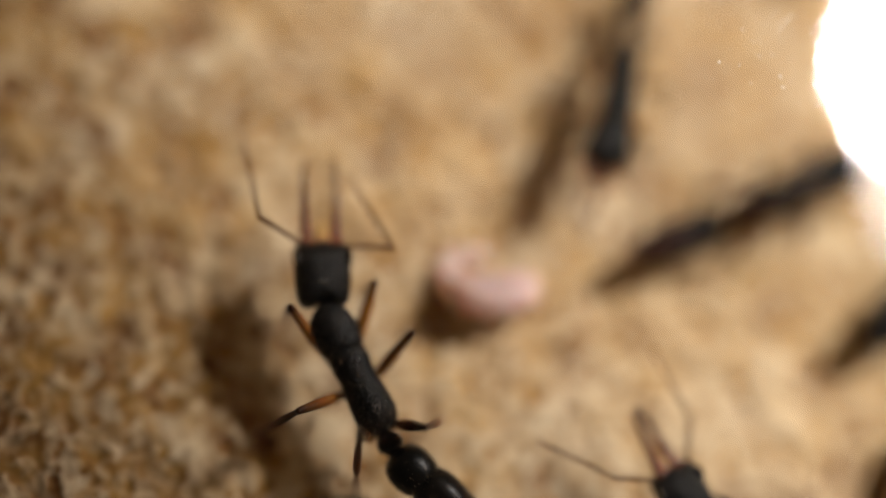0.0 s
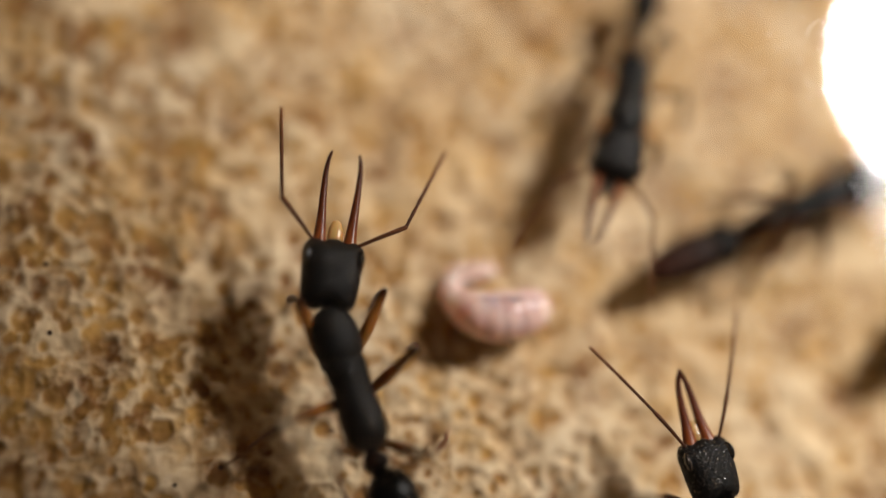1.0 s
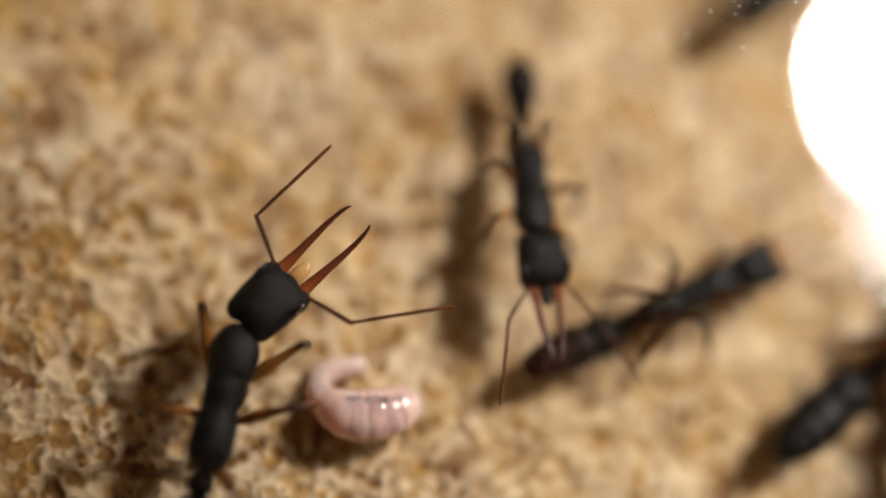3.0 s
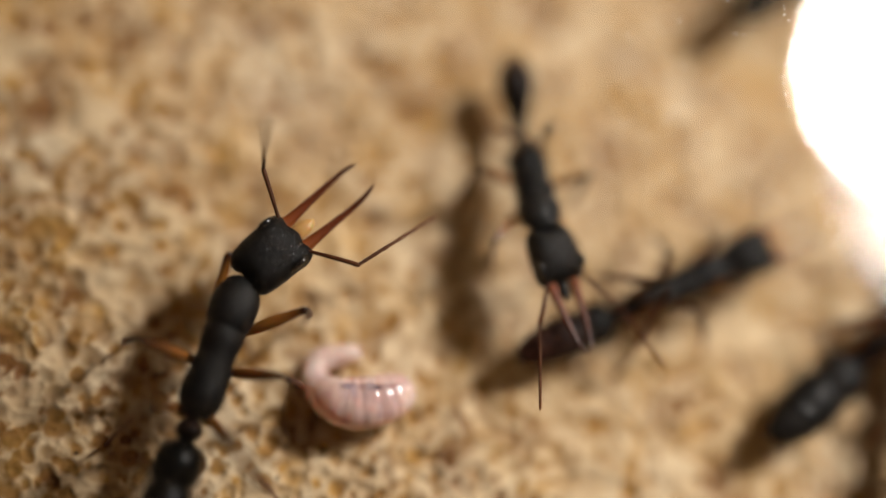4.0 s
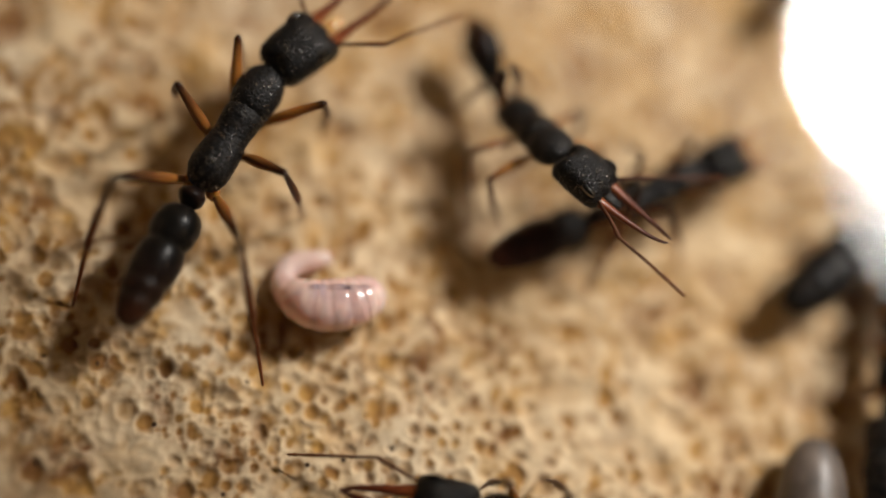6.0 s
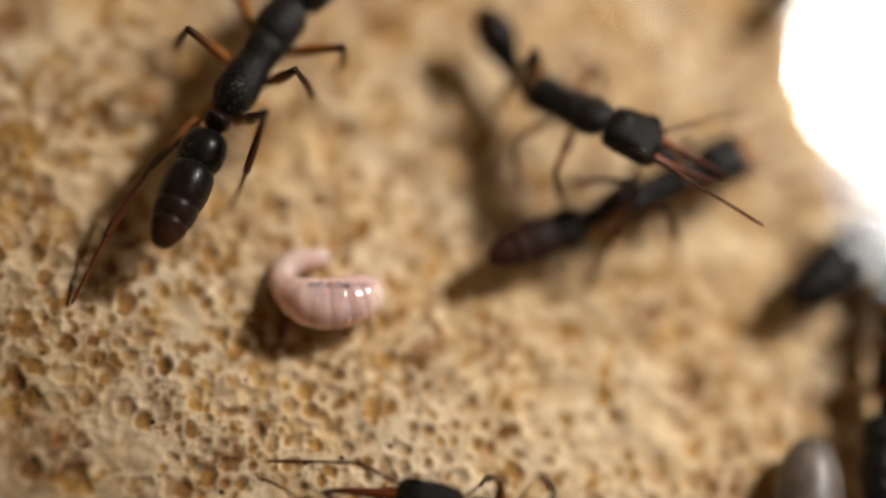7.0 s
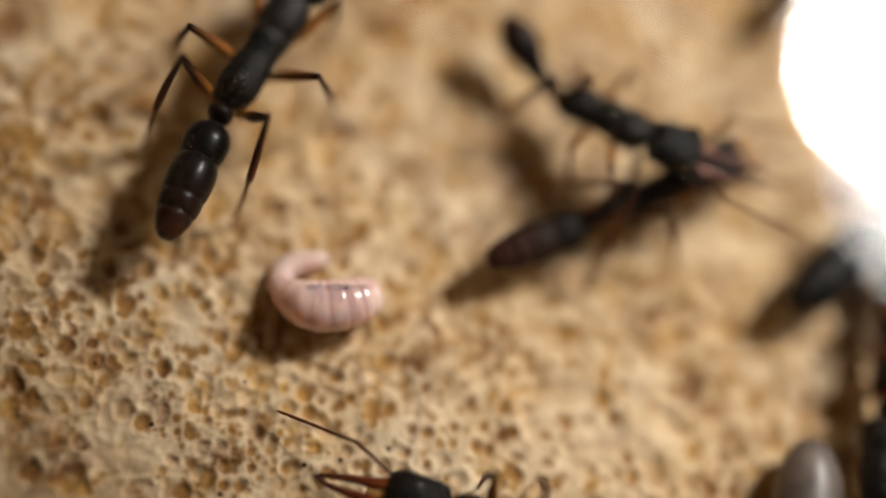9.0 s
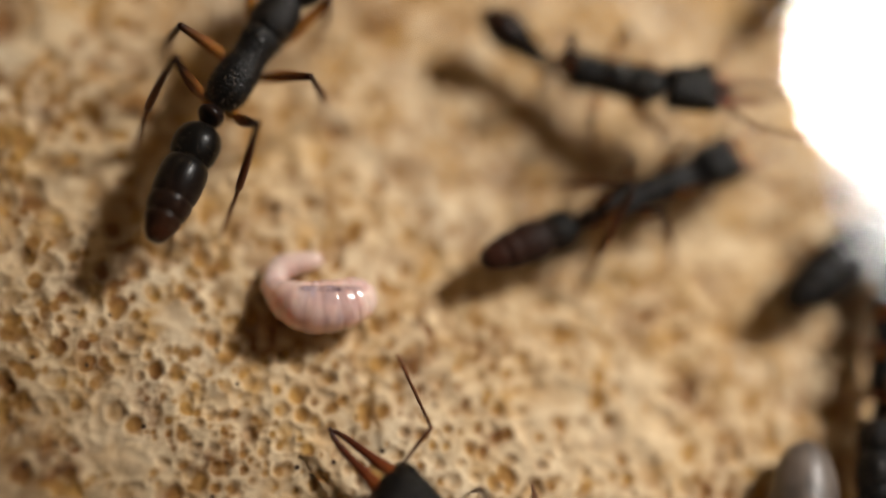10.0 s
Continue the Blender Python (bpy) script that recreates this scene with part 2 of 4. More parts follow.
def make_clear():
    m = bpy.data.materials.new("clear_underside")
    m.use_nodes = True
    nodes, links = m.node_tree.nodes, m.node_tree.links
    nodes.remove(nodes["Principled BSDF"])
    clear = nodes.new("ShaderNodeBsdfTransparent")
    links.new(clear.outputs[0], nodes["Material Output"].inputs["Surface"])
    return m


GLASS, CLEAR, GLOW = make_glass(), make_clear(), make_glow()


# ---- mesh helpers (all lengths in millimetres) ----
def thing(name, label, category, group="", kind=""):
    return tagged(new(name), label, category, group, kind)


def mesh_of(name, bm, mat, smooth=True):
    me = bpy.data.meshes.new(name)
    bmesh.ops.recalc_face_normals(bm, faces=bm.faces)
    bm.to_mesh(me)
    bm.free()
    me.materials.append(mat)
    if smooth:
        me.shade_smooth()
    return me


def attach(name, me, parent, m=None, label=""):
    ob = new(name, me)
    ob.parent = parent
    if m is not None:
        ob.matrix_basis = m
    return tagged(ob, label) if label else ob


def spline(points, steps):
    """Smooth values through a list of equal-length tuples."""
    p = np.array([points[0], *points, points[-1]], float)
    out = []
    for i in range(len(p) - 3):
        for k in range(steps):
            u = k / steps
            a, b, c, d = p[i:i + 4]
            out.append(0.5 * (2 * b + (c - a) * u + (2 * a - 5 * b + 4 * c - d) * u * u + (3 * b - a - 3 * c + d) * u ** 3))
    out.append(p[-2])
    return out


def loft(sections, n=20, steps=4, power=2.0):
    """A closed body along y: sections of (y, x, z, half width, half height)."""
    bm = bmesh.new()
    rings = []
    for y, x, z, w, h in spline(sections, steps):
        w, h = max(w, 0.01), max(h, 0.01)
        ring = []
        for k in range(n):
            a = 2 * math.pi * k / n
            c, s = math.cos(a), math.sin(a)
            c, s = math.copysign(abs(c) ** (2 / power), c), math.copysign(abs(s) ** (2 / power), s)
            ring.append(bm.verts.new(((x + w * c) * MM, y * MM, (z + h * s) * MM)))
        rings.append(ring)
    for r0, r1 in zip(rings, rings[1:]):
        for k in range(n):
            bm.faces.new((r0[k], r0[(k + 1) % n], r1[(k + 1) % n], r1[k]))
    bm.faces.new(rings[0])
    bm.faces.new(rings[-1])
    return bm


def rugose(bm, depth, size):
    """Uneven sculpture pressed into a body's skin (millimetres)."""
    bm.normal_update()
    for v, way in [(v, v.normal.copy()) for v in bm.verts]:
        p = v.co / MM / size
        v.co += way * (noise.noise(p) + 0.6 * noise.noise(p * 2.3)) * depth * MM
    return bm


def tube(points, n=9, steps=3, squash=1.0, ripple=0, depth=0.0):
    """A tapering limb along points of (x, y, z, radius)."""
    bm = bmesh.new()
    pts = spline(points, steps)
    rings = []
    side = Vector((0, 0, 1))
    for i, (x, y, z, r) in enumerate(pts):
        a, b = pts[max(i - 1, 0)], pts[min(i + 1, len(pts) - 1)]
        d = Vector((b[0] - a[0], b[1] - a[1], b[2] - a[2])).normalized()
        u = d.cross(side)
        u = u.normalized() if u.length > 0.05 else Vector((1, 0, 0))
        v = u.cross(d).normalized()
        r = max(r, 0.008)
        if ripple:
            r *= 1 - depth * (1 - abs(math.sin(math.pi * ripple * i / (len(pts) - 1))) ** 0.6)
        ring = []
        for k in range(n):
            t = 2 * math.pi * k / n
            o = u * (r * math.cos(t)) + v * (r * squash * math.sin(t))
            ring.append(bm.verts.new(((x + o.x) * MM, (y + o.y) * MM, (z + o.z) * MM)))
        rings.append(ring)
    for r0, r1 in zip(rings, rings[1:]):
        for k in range(n):
            bm.faces.new((r0[k], r0[(k + 1) % n], r1[(k + 1) % n], r1[k]))
    bm.faces.new(rings[0])
    bm.faces.new(rings[-1])
    return bm


def box_bm(x0, x1, y0, y1, z0, z1, bevel=0.0):
    bm = bmesh.new()
    bmesh.ops.create_cube(bm, size=1.0)
    for v in bm.verts:
        v.co = Vector(((x0 + x1) / 2 + v.co.x * (x1 - x0), (y0 + y1) / 2 + v.co.y * (y1 - y0), (z0 + z1) / 2 + v.co.z * (z1 - z0))) * MM
    if bevel:
        bmesh.ops.bevel(bm, geom=bm.edges[:], offset=bevel * MM, segments=2, affect="EDGES")
    return bm


# ---- the setting: porous plaster floor, walls, glass lid, table ----
TABLES = {}


def lattice(x, y, size, seed):
    if seed not in TABLES:
        TABLES[seed] = np.random.RandomState(seed).rand(128, 128)
    table = TABLES[seed]
    a = seed * 1.7
    gx = (x * math.cos(a) - y * math.sin(a)) / size + 900.0
    gy = (x * math.sin(a) + y * math.cos(a)) / size + 900.0
    ix, iy = np.floor(gx).astype(int), np.floor(gy).astype(int)
    fx, fy = gx - ix, gy - iy
    fx, fy = fx ** 3 * (fx * (6 * fx - 15) + 10), fy ** 3 * (fy * (6 * fy - 15) + 10)
    g = lambda p, q: table[p % 128, q % 128]
    return (g(ix, iy) * (1 - fx) + g(ix + 1, iy) * fx) * (1 - fy) + (g(ix, iy + 1) * (1 - fx) + g(ix + 1, iy + 1) * fx) * fy


def smooth_noise(x, y, size, seed):
    """Soft lumps on arrays, with features of the given size in millimetres, about 0.5."""
    wx, wy = x + size * 0.6 * (lattice(x, y, size * 1.6, seed + 40) - 0.5), y + size * 0.6 * (lattice(x, y, size * 1.6, seed + 41) - 0.5)
    return 0.5 + 0.72 * (lattice(wx, wy, size, seed) + lattice(wx, wy, size * 1.13, seed + 42) - 1.0)


FINE = 0.07
X0, X1, Y0, Y1 = -29.0, 27.0, -15.0, 22.0
WALL = 64.0


def build_floor():
    xs = np.concatenate([np.linspace(-WALL, X0 - 1.0, 30), np.arange(X0, X1, FINE), np.linspace(X1 + 1.0, WALL, 30)])
    ys = np.concatenate([np.linspace(-WALL, Y0 - 1.0, 40), np.arange(Y0, Y1, FINE), np.linspace(Y1 + 1.0, WALL, 40)])
    gx, gy = np.meshgrid(xs, ys, indexing="ij")
    lumps = (smooth_noise(gx, gy, 1.15, 2) - 0.5) * 0.26 - np.abs(smooth_noise(gx, gy, 0.8, 22) - 0.5) * 0.2
    h = (smooth_noise(gx, gy, 4.0, 1) - 0.5) * 0.2 + lumps + (smooth_noise(gx, gy, 0.6, 21) - 0.5) * 0.1
    h += (smooth_noise(gx, gy, 0.24, 3) - 0.5) * 0.05 + (smooth_noise(gx, gy, 0.15, 4) - 0.5) * 0.03
    wobble = 1 + 0.48 * (smooth_noise(gx, gy, 0.3, 7) - 0.5)
    h = np.where(h > 0, 0.14 * np.tanh(h / 0.14), h) - 0.02
    ochre_shade = np.zeros_like(h)
    base = h.copy()
    rng = np.random.RandomState(5)
    i0, j0 = int(np.searchsorted(xs, X0)), int(np.searchsorted(ys, Y0))
    pits = []
    # large bubbles first, then the small ones between them
    for cell, mean, spread in ((0.7, 0.29, 0.26), (0.42, 0.14, 0.3)):
        for cx in np.arange(X0 + 0.6, X1 - 0.6, cell):
            for cy in np.arange(Y0 + 0.6, Y1 - 0.6, cell):
                pits.append((cx + cell * rng.uniform(-0.48, 0.48), cy + cell * rng.uniform(-0.48, 0.48), min(max(mean * math.exp(rng.normal(0, spread)), 0.09), 0.46), rng.rand(), rng.rand()))
    crowd = smooth_noise(np.array([p[0] for p in pits]), np.array([p[1] for p in pits]), 2.4, 31)
    for (x, y, r, k, tone), near in zip(pits, crowd):
        # towards the west of the floor the bubbles are larger, fewer and shallower
        west = min(max((-11.0 - x) / 5.0, 0), 1)
        r *= 1 + 0.38 * west
        if near + 0.5 * k < (0.46 if r > 0.18 else 0.62) + 0.17 * west:
            continue
        a, b = i0 + int((x - X0 - r * 1.5) / FINE), i0 + int((x - X0 + r * 1.5) / FINE) + 2
        c, d = j0 + int((y - Y0 - r * 1.5) / FINE), j0 + int((y - Y0 + r * 1.5) / FINE) + 2
        a, c = max(a, i0), max(c, j0)
        sx, sy = gx[a:b, c:d], gy[a:b, c:d]
        if sx.size == 0:
            continue
        lean = 0.25 * (tone - 0.5)
        q = np.hypot((sx - x) * (1 + lean), (sy - y) * (1 - lean)) / r * wobble[a:b, c:d]
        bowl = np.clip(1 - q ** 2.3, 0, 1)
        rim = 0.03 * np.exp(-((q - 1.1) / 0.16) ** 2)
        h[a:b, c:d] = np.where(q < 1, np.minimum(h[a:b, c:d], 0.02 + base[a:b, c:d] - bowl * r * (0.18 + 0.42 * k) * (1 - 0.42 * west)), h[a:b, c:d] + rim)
        # pit floors: ochre, with the dark inside each pit painted into the colour
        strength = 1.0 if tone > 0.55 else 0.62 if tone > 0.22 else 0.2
        ochre_shade[a:b, c:d] = np.maximum(ochre_shade[a:b, c:d], np.clip(bowl * 1.7 - 0.1, 0, 1) * strength)
    ochre_shade *= np.clip(0.6 + 1.0 * smooth_noise(gx, gy, 0.3, 14), 0, 1)
    # hollows between lumps: ochre and their shade, both put into the colour
    hollow_shade = np.clip((-0.12 - lumps * 2.2) * 4.0, 0, 1) * np.clip(smooth_noise(gx, gy, 1.9, 12) * 1.5, 0.25, 1) * 0.75
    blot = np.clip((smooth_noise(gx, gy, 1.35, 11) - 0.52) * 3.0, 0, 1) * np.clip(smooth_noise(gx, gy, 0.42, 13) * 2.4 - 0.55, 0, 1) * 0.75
    ochre_shade = np.maximum(np.maximum(ochre_shade, hollow_shade), blot)
    for field, rounds in ((h, 1), (ochre_shade, 2)):
        for _ in range(rounds):
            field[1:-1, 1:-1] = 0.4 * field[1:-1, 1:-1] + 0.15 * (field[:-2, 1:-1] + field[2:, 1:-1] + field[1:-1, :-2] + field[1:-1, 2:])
    # a low rise under the larva
    h += 0.36 * np.exp(-(((gx + 4.5) / 2.0) ** 2 + ((gy + 2.3) / 1.5) ** 2) ** 2)
    nx, ny = len(xs), len(ys)
    co = np.stack([gx, gy, h], -1).reshape(-1, 3) * MM
    idx = np.arange(nx * ny).reshape(nx, ny)
    quads = np.stack([idx[:-1, :-1], idx[1:, :-1], idx[1:, 1:], idx[:-1, 1:]], -1).reshape(-1, 4)
    me = bpy.data.meshes.new("floor")
    me.vertices.add(len(co))
    me.vertices.foreach_set("co", co.ravel())
    me.loops.add(quads.size)
    me.loops.foreach_set("vertex_index", quads.ravel().astype(np.int32))
    me.polygons.add(len(quads))
    me.polygons.foreach_set("loop_start", np.arange(0, quads.size, 4, dtype=np.int32))
    me.update(calc_edges=True)
    att = me.attributes.new("ochre_shade", "FLOAT", "POINT")
    att.data.foreach_set("value", ochre_shade.ravel().astype(np.float32))
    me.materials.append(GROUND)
    me.shade_smooth()
    return tagged(new("floor", me), "tan porous plaster nest floor full of small round pits", "floor", kind="structure")


build_floor()


def build_shell():
    tagged(new("nest_base", mesh_of("nest_base", box_bm(-WALL - 6, WALL + 6, -WALL - 6, WALL + 6, -12, -3, 0.6), PLASTER, False)), "plain plaster slab under the nest floor", "base", kind="structure")
    for name, b in (("wall_north", (-WALL - 6, WALL + 6, WALL, WALL + 6)), ("wall_south", (-WALL - 6, WALL + 6, -WALL - 6, -WALL)), ("wall_east", (WALL, WALL + 6, -WALL, WALL)), ("wall_west", (-WALL - 6, -WALL, -WALL, WALL))):
        tagged(new(name, mesh_of(name, box_bm(*b, -3, 8.6), PLASTER, False)), "plain tan plaster wall of the nest", "wall", kind="structure")
    lid = tagged(new("glass_lid", mesh_of("glass_lid", box_bm(-WALL - 6, WALL + 6, -WALL - 6, WALL + 6, 8.6, 9.8), GLASS, False)), "clear glass lid lying on the nest walls", "glass lid", kind="structure")
    lid.visible_shadow = False
    lid.data.materials.append(CLEAR)
    for face in lid.data.polygons:
        face.material_index = 0 if face.normal.z > 0.9 else 1
    tagged(new("table", mesh_of("table", box_bm(-420, 420, -420, 420, -40, -12, 2), TABLE, False)), "dark wooden table under the nest", "table", kind="structure")


build_shell()


FIBRE_A = [(4.86, 5.7, 0.008), (4.9, 5.9, 0.016), (5.05, 6.15, 0.016), (5.25, 6.35, 0.014), (5.55, 6.48, 0.008)]
FIBRE_B = [(10.3, 5.4, 0.012), (10.4, 5.7, 0.018), (10.55, 6.0, 0.016), (10.8, 6.3, 0.008)]


def build_dust():
    """Specks and two short fibres lying on the lid."""
    rng = random.Random(8)
    bm = bmesh.new()
    for cx, cy, reach, count in ((4.2, 5.8, 3.6, 42), (8.8, 9.6, 2.6, 46), (11.4, 6.4, 1.6, 22), (9.0, 5.0, 6.0, 26)):
        for _ in range(count):
            a, r = rng.uniform(0, 6.28), reach * rng.random() ** 0.6
            m = Matrix.Translation(Vector((cx + r * math.cos(a), cy + r * math.sin(a), 9.81)) * MM) @ pose(0, 0, 0, 0, 0, rng.uniform(0, 180)) @ Matrix.Diagonal((rng.uniform(0.7, 2.4), rng.uniform(0.7, 1.4), 0.6, 1))
            bmesh.ops.create_icosphere(bm, subdivisions=1, radius=rng.choice((0.012, 0.016, 0.022, 0.034)) * MM, matrix=m)
    tagged(new("dust", mesh_of("dust", bm, DUST)), "fine pale dust specks lying on the glass lid", "dust", kind="stuff")
    for curve in (FIBRE_A, FIBRE_B):
        tagged(new("fibre", mesh_of("fibre", tube([(x, y, 9.83, r * 0.6) for x, y, r in curve], 6, 4), DUST)), "tiny curled white fibre lying on the glass lid", "fibre")


build_dust()


def build_lamp():
    lamp = thing("round_lamp", "bright round lamp head on a black stand", "lamp")
    turn = look(LAMP, LAMP_AIM)
    bm = bmesh.new()
    bmesh.ops.create_circle(bm, cap_ends=True, segments=64, radius=18.0 * MM)
    attach("diffuser", mesh_of("diffuser", bm, GLOW), lamp, turn, "glowing white diffuser disc")
    bm = bmesh.new()
    rings = []
    for r, z in ((22.6, -2), (25.0, 0), (25.0, 10), (21, 24), (11, 32), (5, 36)):
        rings.append([bm.verts.new((r * MM * math.cos(a * math.pi / 24), r * MM * math.sin(a * math.pi / 24), z * MM)) for a in range(48)])
    for a, b in zip(rings, rings[1:]):
        for k in range(48):
            bm.faces.new((a[k], a[(k + 1) % 48], b[(k + 1) % 48], b[k]))
    bm.faces.new(rings[-1])
    attach("housing", mesh_of("housing", bm, HOUSING), lamp, turn)
    back = turn @ Vector((0, 0, 0.034))
    p = back / MM
    attach("stand", mesh_of("stand", tube([(p.x, p.y, p.z, 3), (p.x + 25, p.y + 15, p.z + 5, 3), (p.x + 45, p.y + 28, p.z - 40, 3), (p.x + 45, p.y + 28, -11, 3)], 12, 6), HOUSING), lamp)
    bm = bmesh.new()
    bmesh.ops.create_cone(bm, cap_ends=True, segments=40, radius1=50 * MM, radius2=48 * MM, depth=8 * MM)
    attach("foot", mesh_of("foot", bm, HOUSING), lamp, pose((p.x + 45) * MM, (p.y + 28) * MM, -8 * MM))


build_lamp()

# ---- ants ----
# Own space of an ant: y ahead, z up, the middle of its thorax at (0, 0, BODY).
BODY = 3.22
NECK = Vector((0, 2.65, 0.15)) * MM
WAIST = Vector((0, -3.62, -0.35)) * MM
HIPS = [(0.45, 0.8, -0.55), (0.45, -0.7, -0.6), (0.44, -2.55, -0.6)]
FEMUR = [2.75, 2.75, 3.45]
LOWER = [4.0, 4.35, 6.0]
REST = [(1.6, 3.4), (3.4, 0.2), (3.0, -5.0)]


def hair_mesh(me, count, long):
    """Short fine hairs that stand on a body part, leaning back."""
    rng = random.Random(len(me.vertices) + count)
    bm = bmesh.new()
    faces = [f for f in me.polygons if f.normal.z > -0.3]
    for _ in range(count):
        f = rng.choice(faces)
        root = Vector(f.center)
        way = (Vector(f.normal) + Vector((rng.uniform(-0.4, 0.4), -0.5 + rng.uniform(-0.3, 0.3), 0))).normalized()
        tip = root + way * long * rng.uniform(0.6, 1.3) * MM
        a = way.orthogonal().normalized() * 0.009 * MM
        b = way.cross(a)
        base = [bm.verts.new(root + a), bm.verts.new(root - a * 0.5 + b * 0.87), bm.verts.new(root - a * 0.5 - b * 0.87)]
        top = bm.verts.new(tip)
        for k in range(3):
            bm.faces.new((base[k], base[(k + 1) % 3], top))
    return mesh_of("hairs", bm, HAIR, False)


def ant_meshes():
    M = {}
    skull = loft([(-0.12, 0, -0.1, 0.35, 0.25), (0.02, 0, -0.05, 0.78, 0.52), (0.3, 0, 0, 0.99, 0.72), (0.9, 0, 0.03, 1.08, 0.82), (1.65, 0, 0.03, 1.12, 0.8), (2.15, 0, 0, 1.15, 0.66), (2.45, 0, -0.05, 1.05, 0.5), (2.62, 0, -0.08, 0.84, 0.32), (2.66, 0, -0.08, 0.3, 0.1)], 96, 12, 2.35)
    for v in skull.verts:
        x, y = v.co.x / MM, v.co.y / MM
        if y < 0.6:
            v.co.y += 0.3 * math.exp(-(x / 0.42) ** 2) * (0.6 - y) / 0.72 * MM
        if y > 2.2:
            v.co.y -= 0.1 * math.exp(-((abs(x) - 0.45) / 0.22) ** 2) * (y - 2.2) / 0.4 * MM
    M["head"] = mesh_of("head", rugose(skull, 0.022, 0.085), SCULPTED)
    jaw = [(0, -0.1, 0, 0.28), (0.0, 0.35, 0.0, 0.23), (0.02, 1.1, 0.02, 0.17), (0.05, 2.0, 0.06, 0.13), (0.05, 2.75, 0.12, 0.1), (0.0, 3.3, 0.2, 0.075), (-0.09, 3.6, 0.27, 0.035)]
    M["jaw_r"] = mesh_of("mandible", tube(jaw, 10, 4, 0.8), JAW)
    M["jaw_l"] = mesh_of("mandible", tube([(-x, y, z, r) for x, y, z, r in jaw], 10, 4, 0.8), JAW)
    bm = bmesh.new()
    bmesh.ops.create_uvsphere(bm, u_segments=16, v_segments=10, radius=0.4 * MM, matrix=Matrix.Diagonal((0.5, 1.15, 0.9, 1)))
    M["eye"] = mesh_of("compound_eye", bm, EYE)
    M["lip"] = mesh_of("labrum", loft([(0, 0, 0, 0.27, 0.1), (0.2, 0, 0, 0.3, 0.16), (0.6, 0, 0, 0.27, 0.15), (0.88, 0, 0, 0.15, 0.1), (0.95, 0, 0, 0.03, 0.03)], 14, 3), LIP)
    M["scape"] = mesh_of("antenna_scape", tube([(0, 0, 0, 0.1), (0, 0.2, 0, 0.07), (0, 1.1, 0.05, 0.085), (0, 2.0, 0, 0.095), (0, 2.12, 0, 0.05)], 8, 3), FEELER)
    M["flagellum"] = mesh_of("antenna_flagellum", tube([(0, 0, 0, 0.06), (0, 0.3, 0, 0.07), (0, 1.5, 0.02, 0.075), (0, 3.0, 0.0, 0.075), (0, 3.7, -0.03, 0.06), (0, 3.85, -0.04, 0.02)], 8, 9, ripple=12, depth=0.16), FEELER)
    M["pronotum"] = mesh_of("pronotum", rugose(loft([(2.75, 0, 0.1, 0.23, 0.21), (2.6, 0, 0.1, 0.49, 0.38), (2.25, 0, 0.08, 0.77, 0.58), (1.7, 0, 0.05, 0.9, 0.74), (1.15, 0, 0.05, 0.88, 0.76), (0.75, 0, 0.0, 0.77, 0.66), (0.6, 0, 0, 0.46, 0.42)], 72, 12), 0.026, 0.11), BLACK)
    M["thorax"] = mesh_of("mesosoma", rugose(loft([(0.95, 0, 0, 0.47, 0.48), (0.75, 0, 0.02, 0.7, 0.62), (0.35, 0, 0.05, 0.78, 0.7), (-0.45, 0, 0.0, 0.71, 0.63), (-1.3, 0, 0.02, 0.81, 0.71), (-2.05, 0, -0.02, 0.82, 0.68), (-2.55, 0, -0.15, 0.59, 0.49), (-2.7, 0, -0.25, 0.29, 0.27)], 72, 18), 0.03, 0.11), BLACK)
    M["petiole"] = mesh_of("petiole", loft([(-2.55, 0, -0.35, 0.16, 0.16), (-2.75, 0, -0.3, 0.26, 0.26), (-3.05, 0, -0.06, 0.5, 0.54), (-3.35, 0, -0.1, 0.5, 0.5), (-3.55, 0, -0.3, 0.28, 0.26), (-3.72, 0, -0.36, 0.2, 0.18)], 20), GLOSS)
    M["gaster"] = mesh_of("gaster", loft([(0.06, 0, 0, 0.18, 0.16), (-0.06, 0, 0.02, 0.58, 0.5), (-0.32, 0, 0.05, 0.9, 0.8), (-0.75, 0, 0.06, 1.06, 0.96), (-1.25, 0, 0.05, 1.03, 0.93), (-1.55, 0, 0.03, 0.9, 0.84), (-1.75, 0, 0.0, 0.72, 0.68)], 36), GLOSS)
    M["gaster2"] = mesh_of("second_segment", loft([(-1.45, 0, 0.02, 0.66, 0.62), (-1.63, 0, 0.03, 0.86, 0.81), (-1.92, 0, 0.03, 1.02, 0.96), (-2.45, 0, 0.02, 1.07, 1.03), (-2.95, 0, -0.02, 1.03, 1.0), (-3.2, 0, -0.03, 0.95, 0.92), (-3.32, 0, -0.03, 0.82, 0.8)], 36), GLOSS)
    M["gaster3"] = mesh_of("tail_segment", loft([(-3.05, 0, -0.02, 0.78, 0.76), (-3.2, 0, -0.04, 0.92, 0.89), (-3.45, 0, -0.05, 0.97, 0.94), (-3.8, 0, -0.07, 0.9, 0.86), (-3.95, 0, -0.09, 0.78, 0.74), (-4.02, 0, -0.1, 0.6, 0.58)], 30), GLOSS)
    M["gaster4"] = mesh_of("tail_tip", loft([(-3.78, 0, -0.08, 0.6, 0.58), (-3.9, 0, -0.1, 0.76, 0.73), (-4.1, 0, -0.11, 0.81, 0.77), (-4.4, 0, -0.14, 0.7, 0.66), (-4.72, 0, -0.18, 0.54, 0.51), (-4.92, 0, -0.21, 0.34, 0.32), (-5.0, 0, -0.22, 0.06, 0.06)], 24), GLOSS)
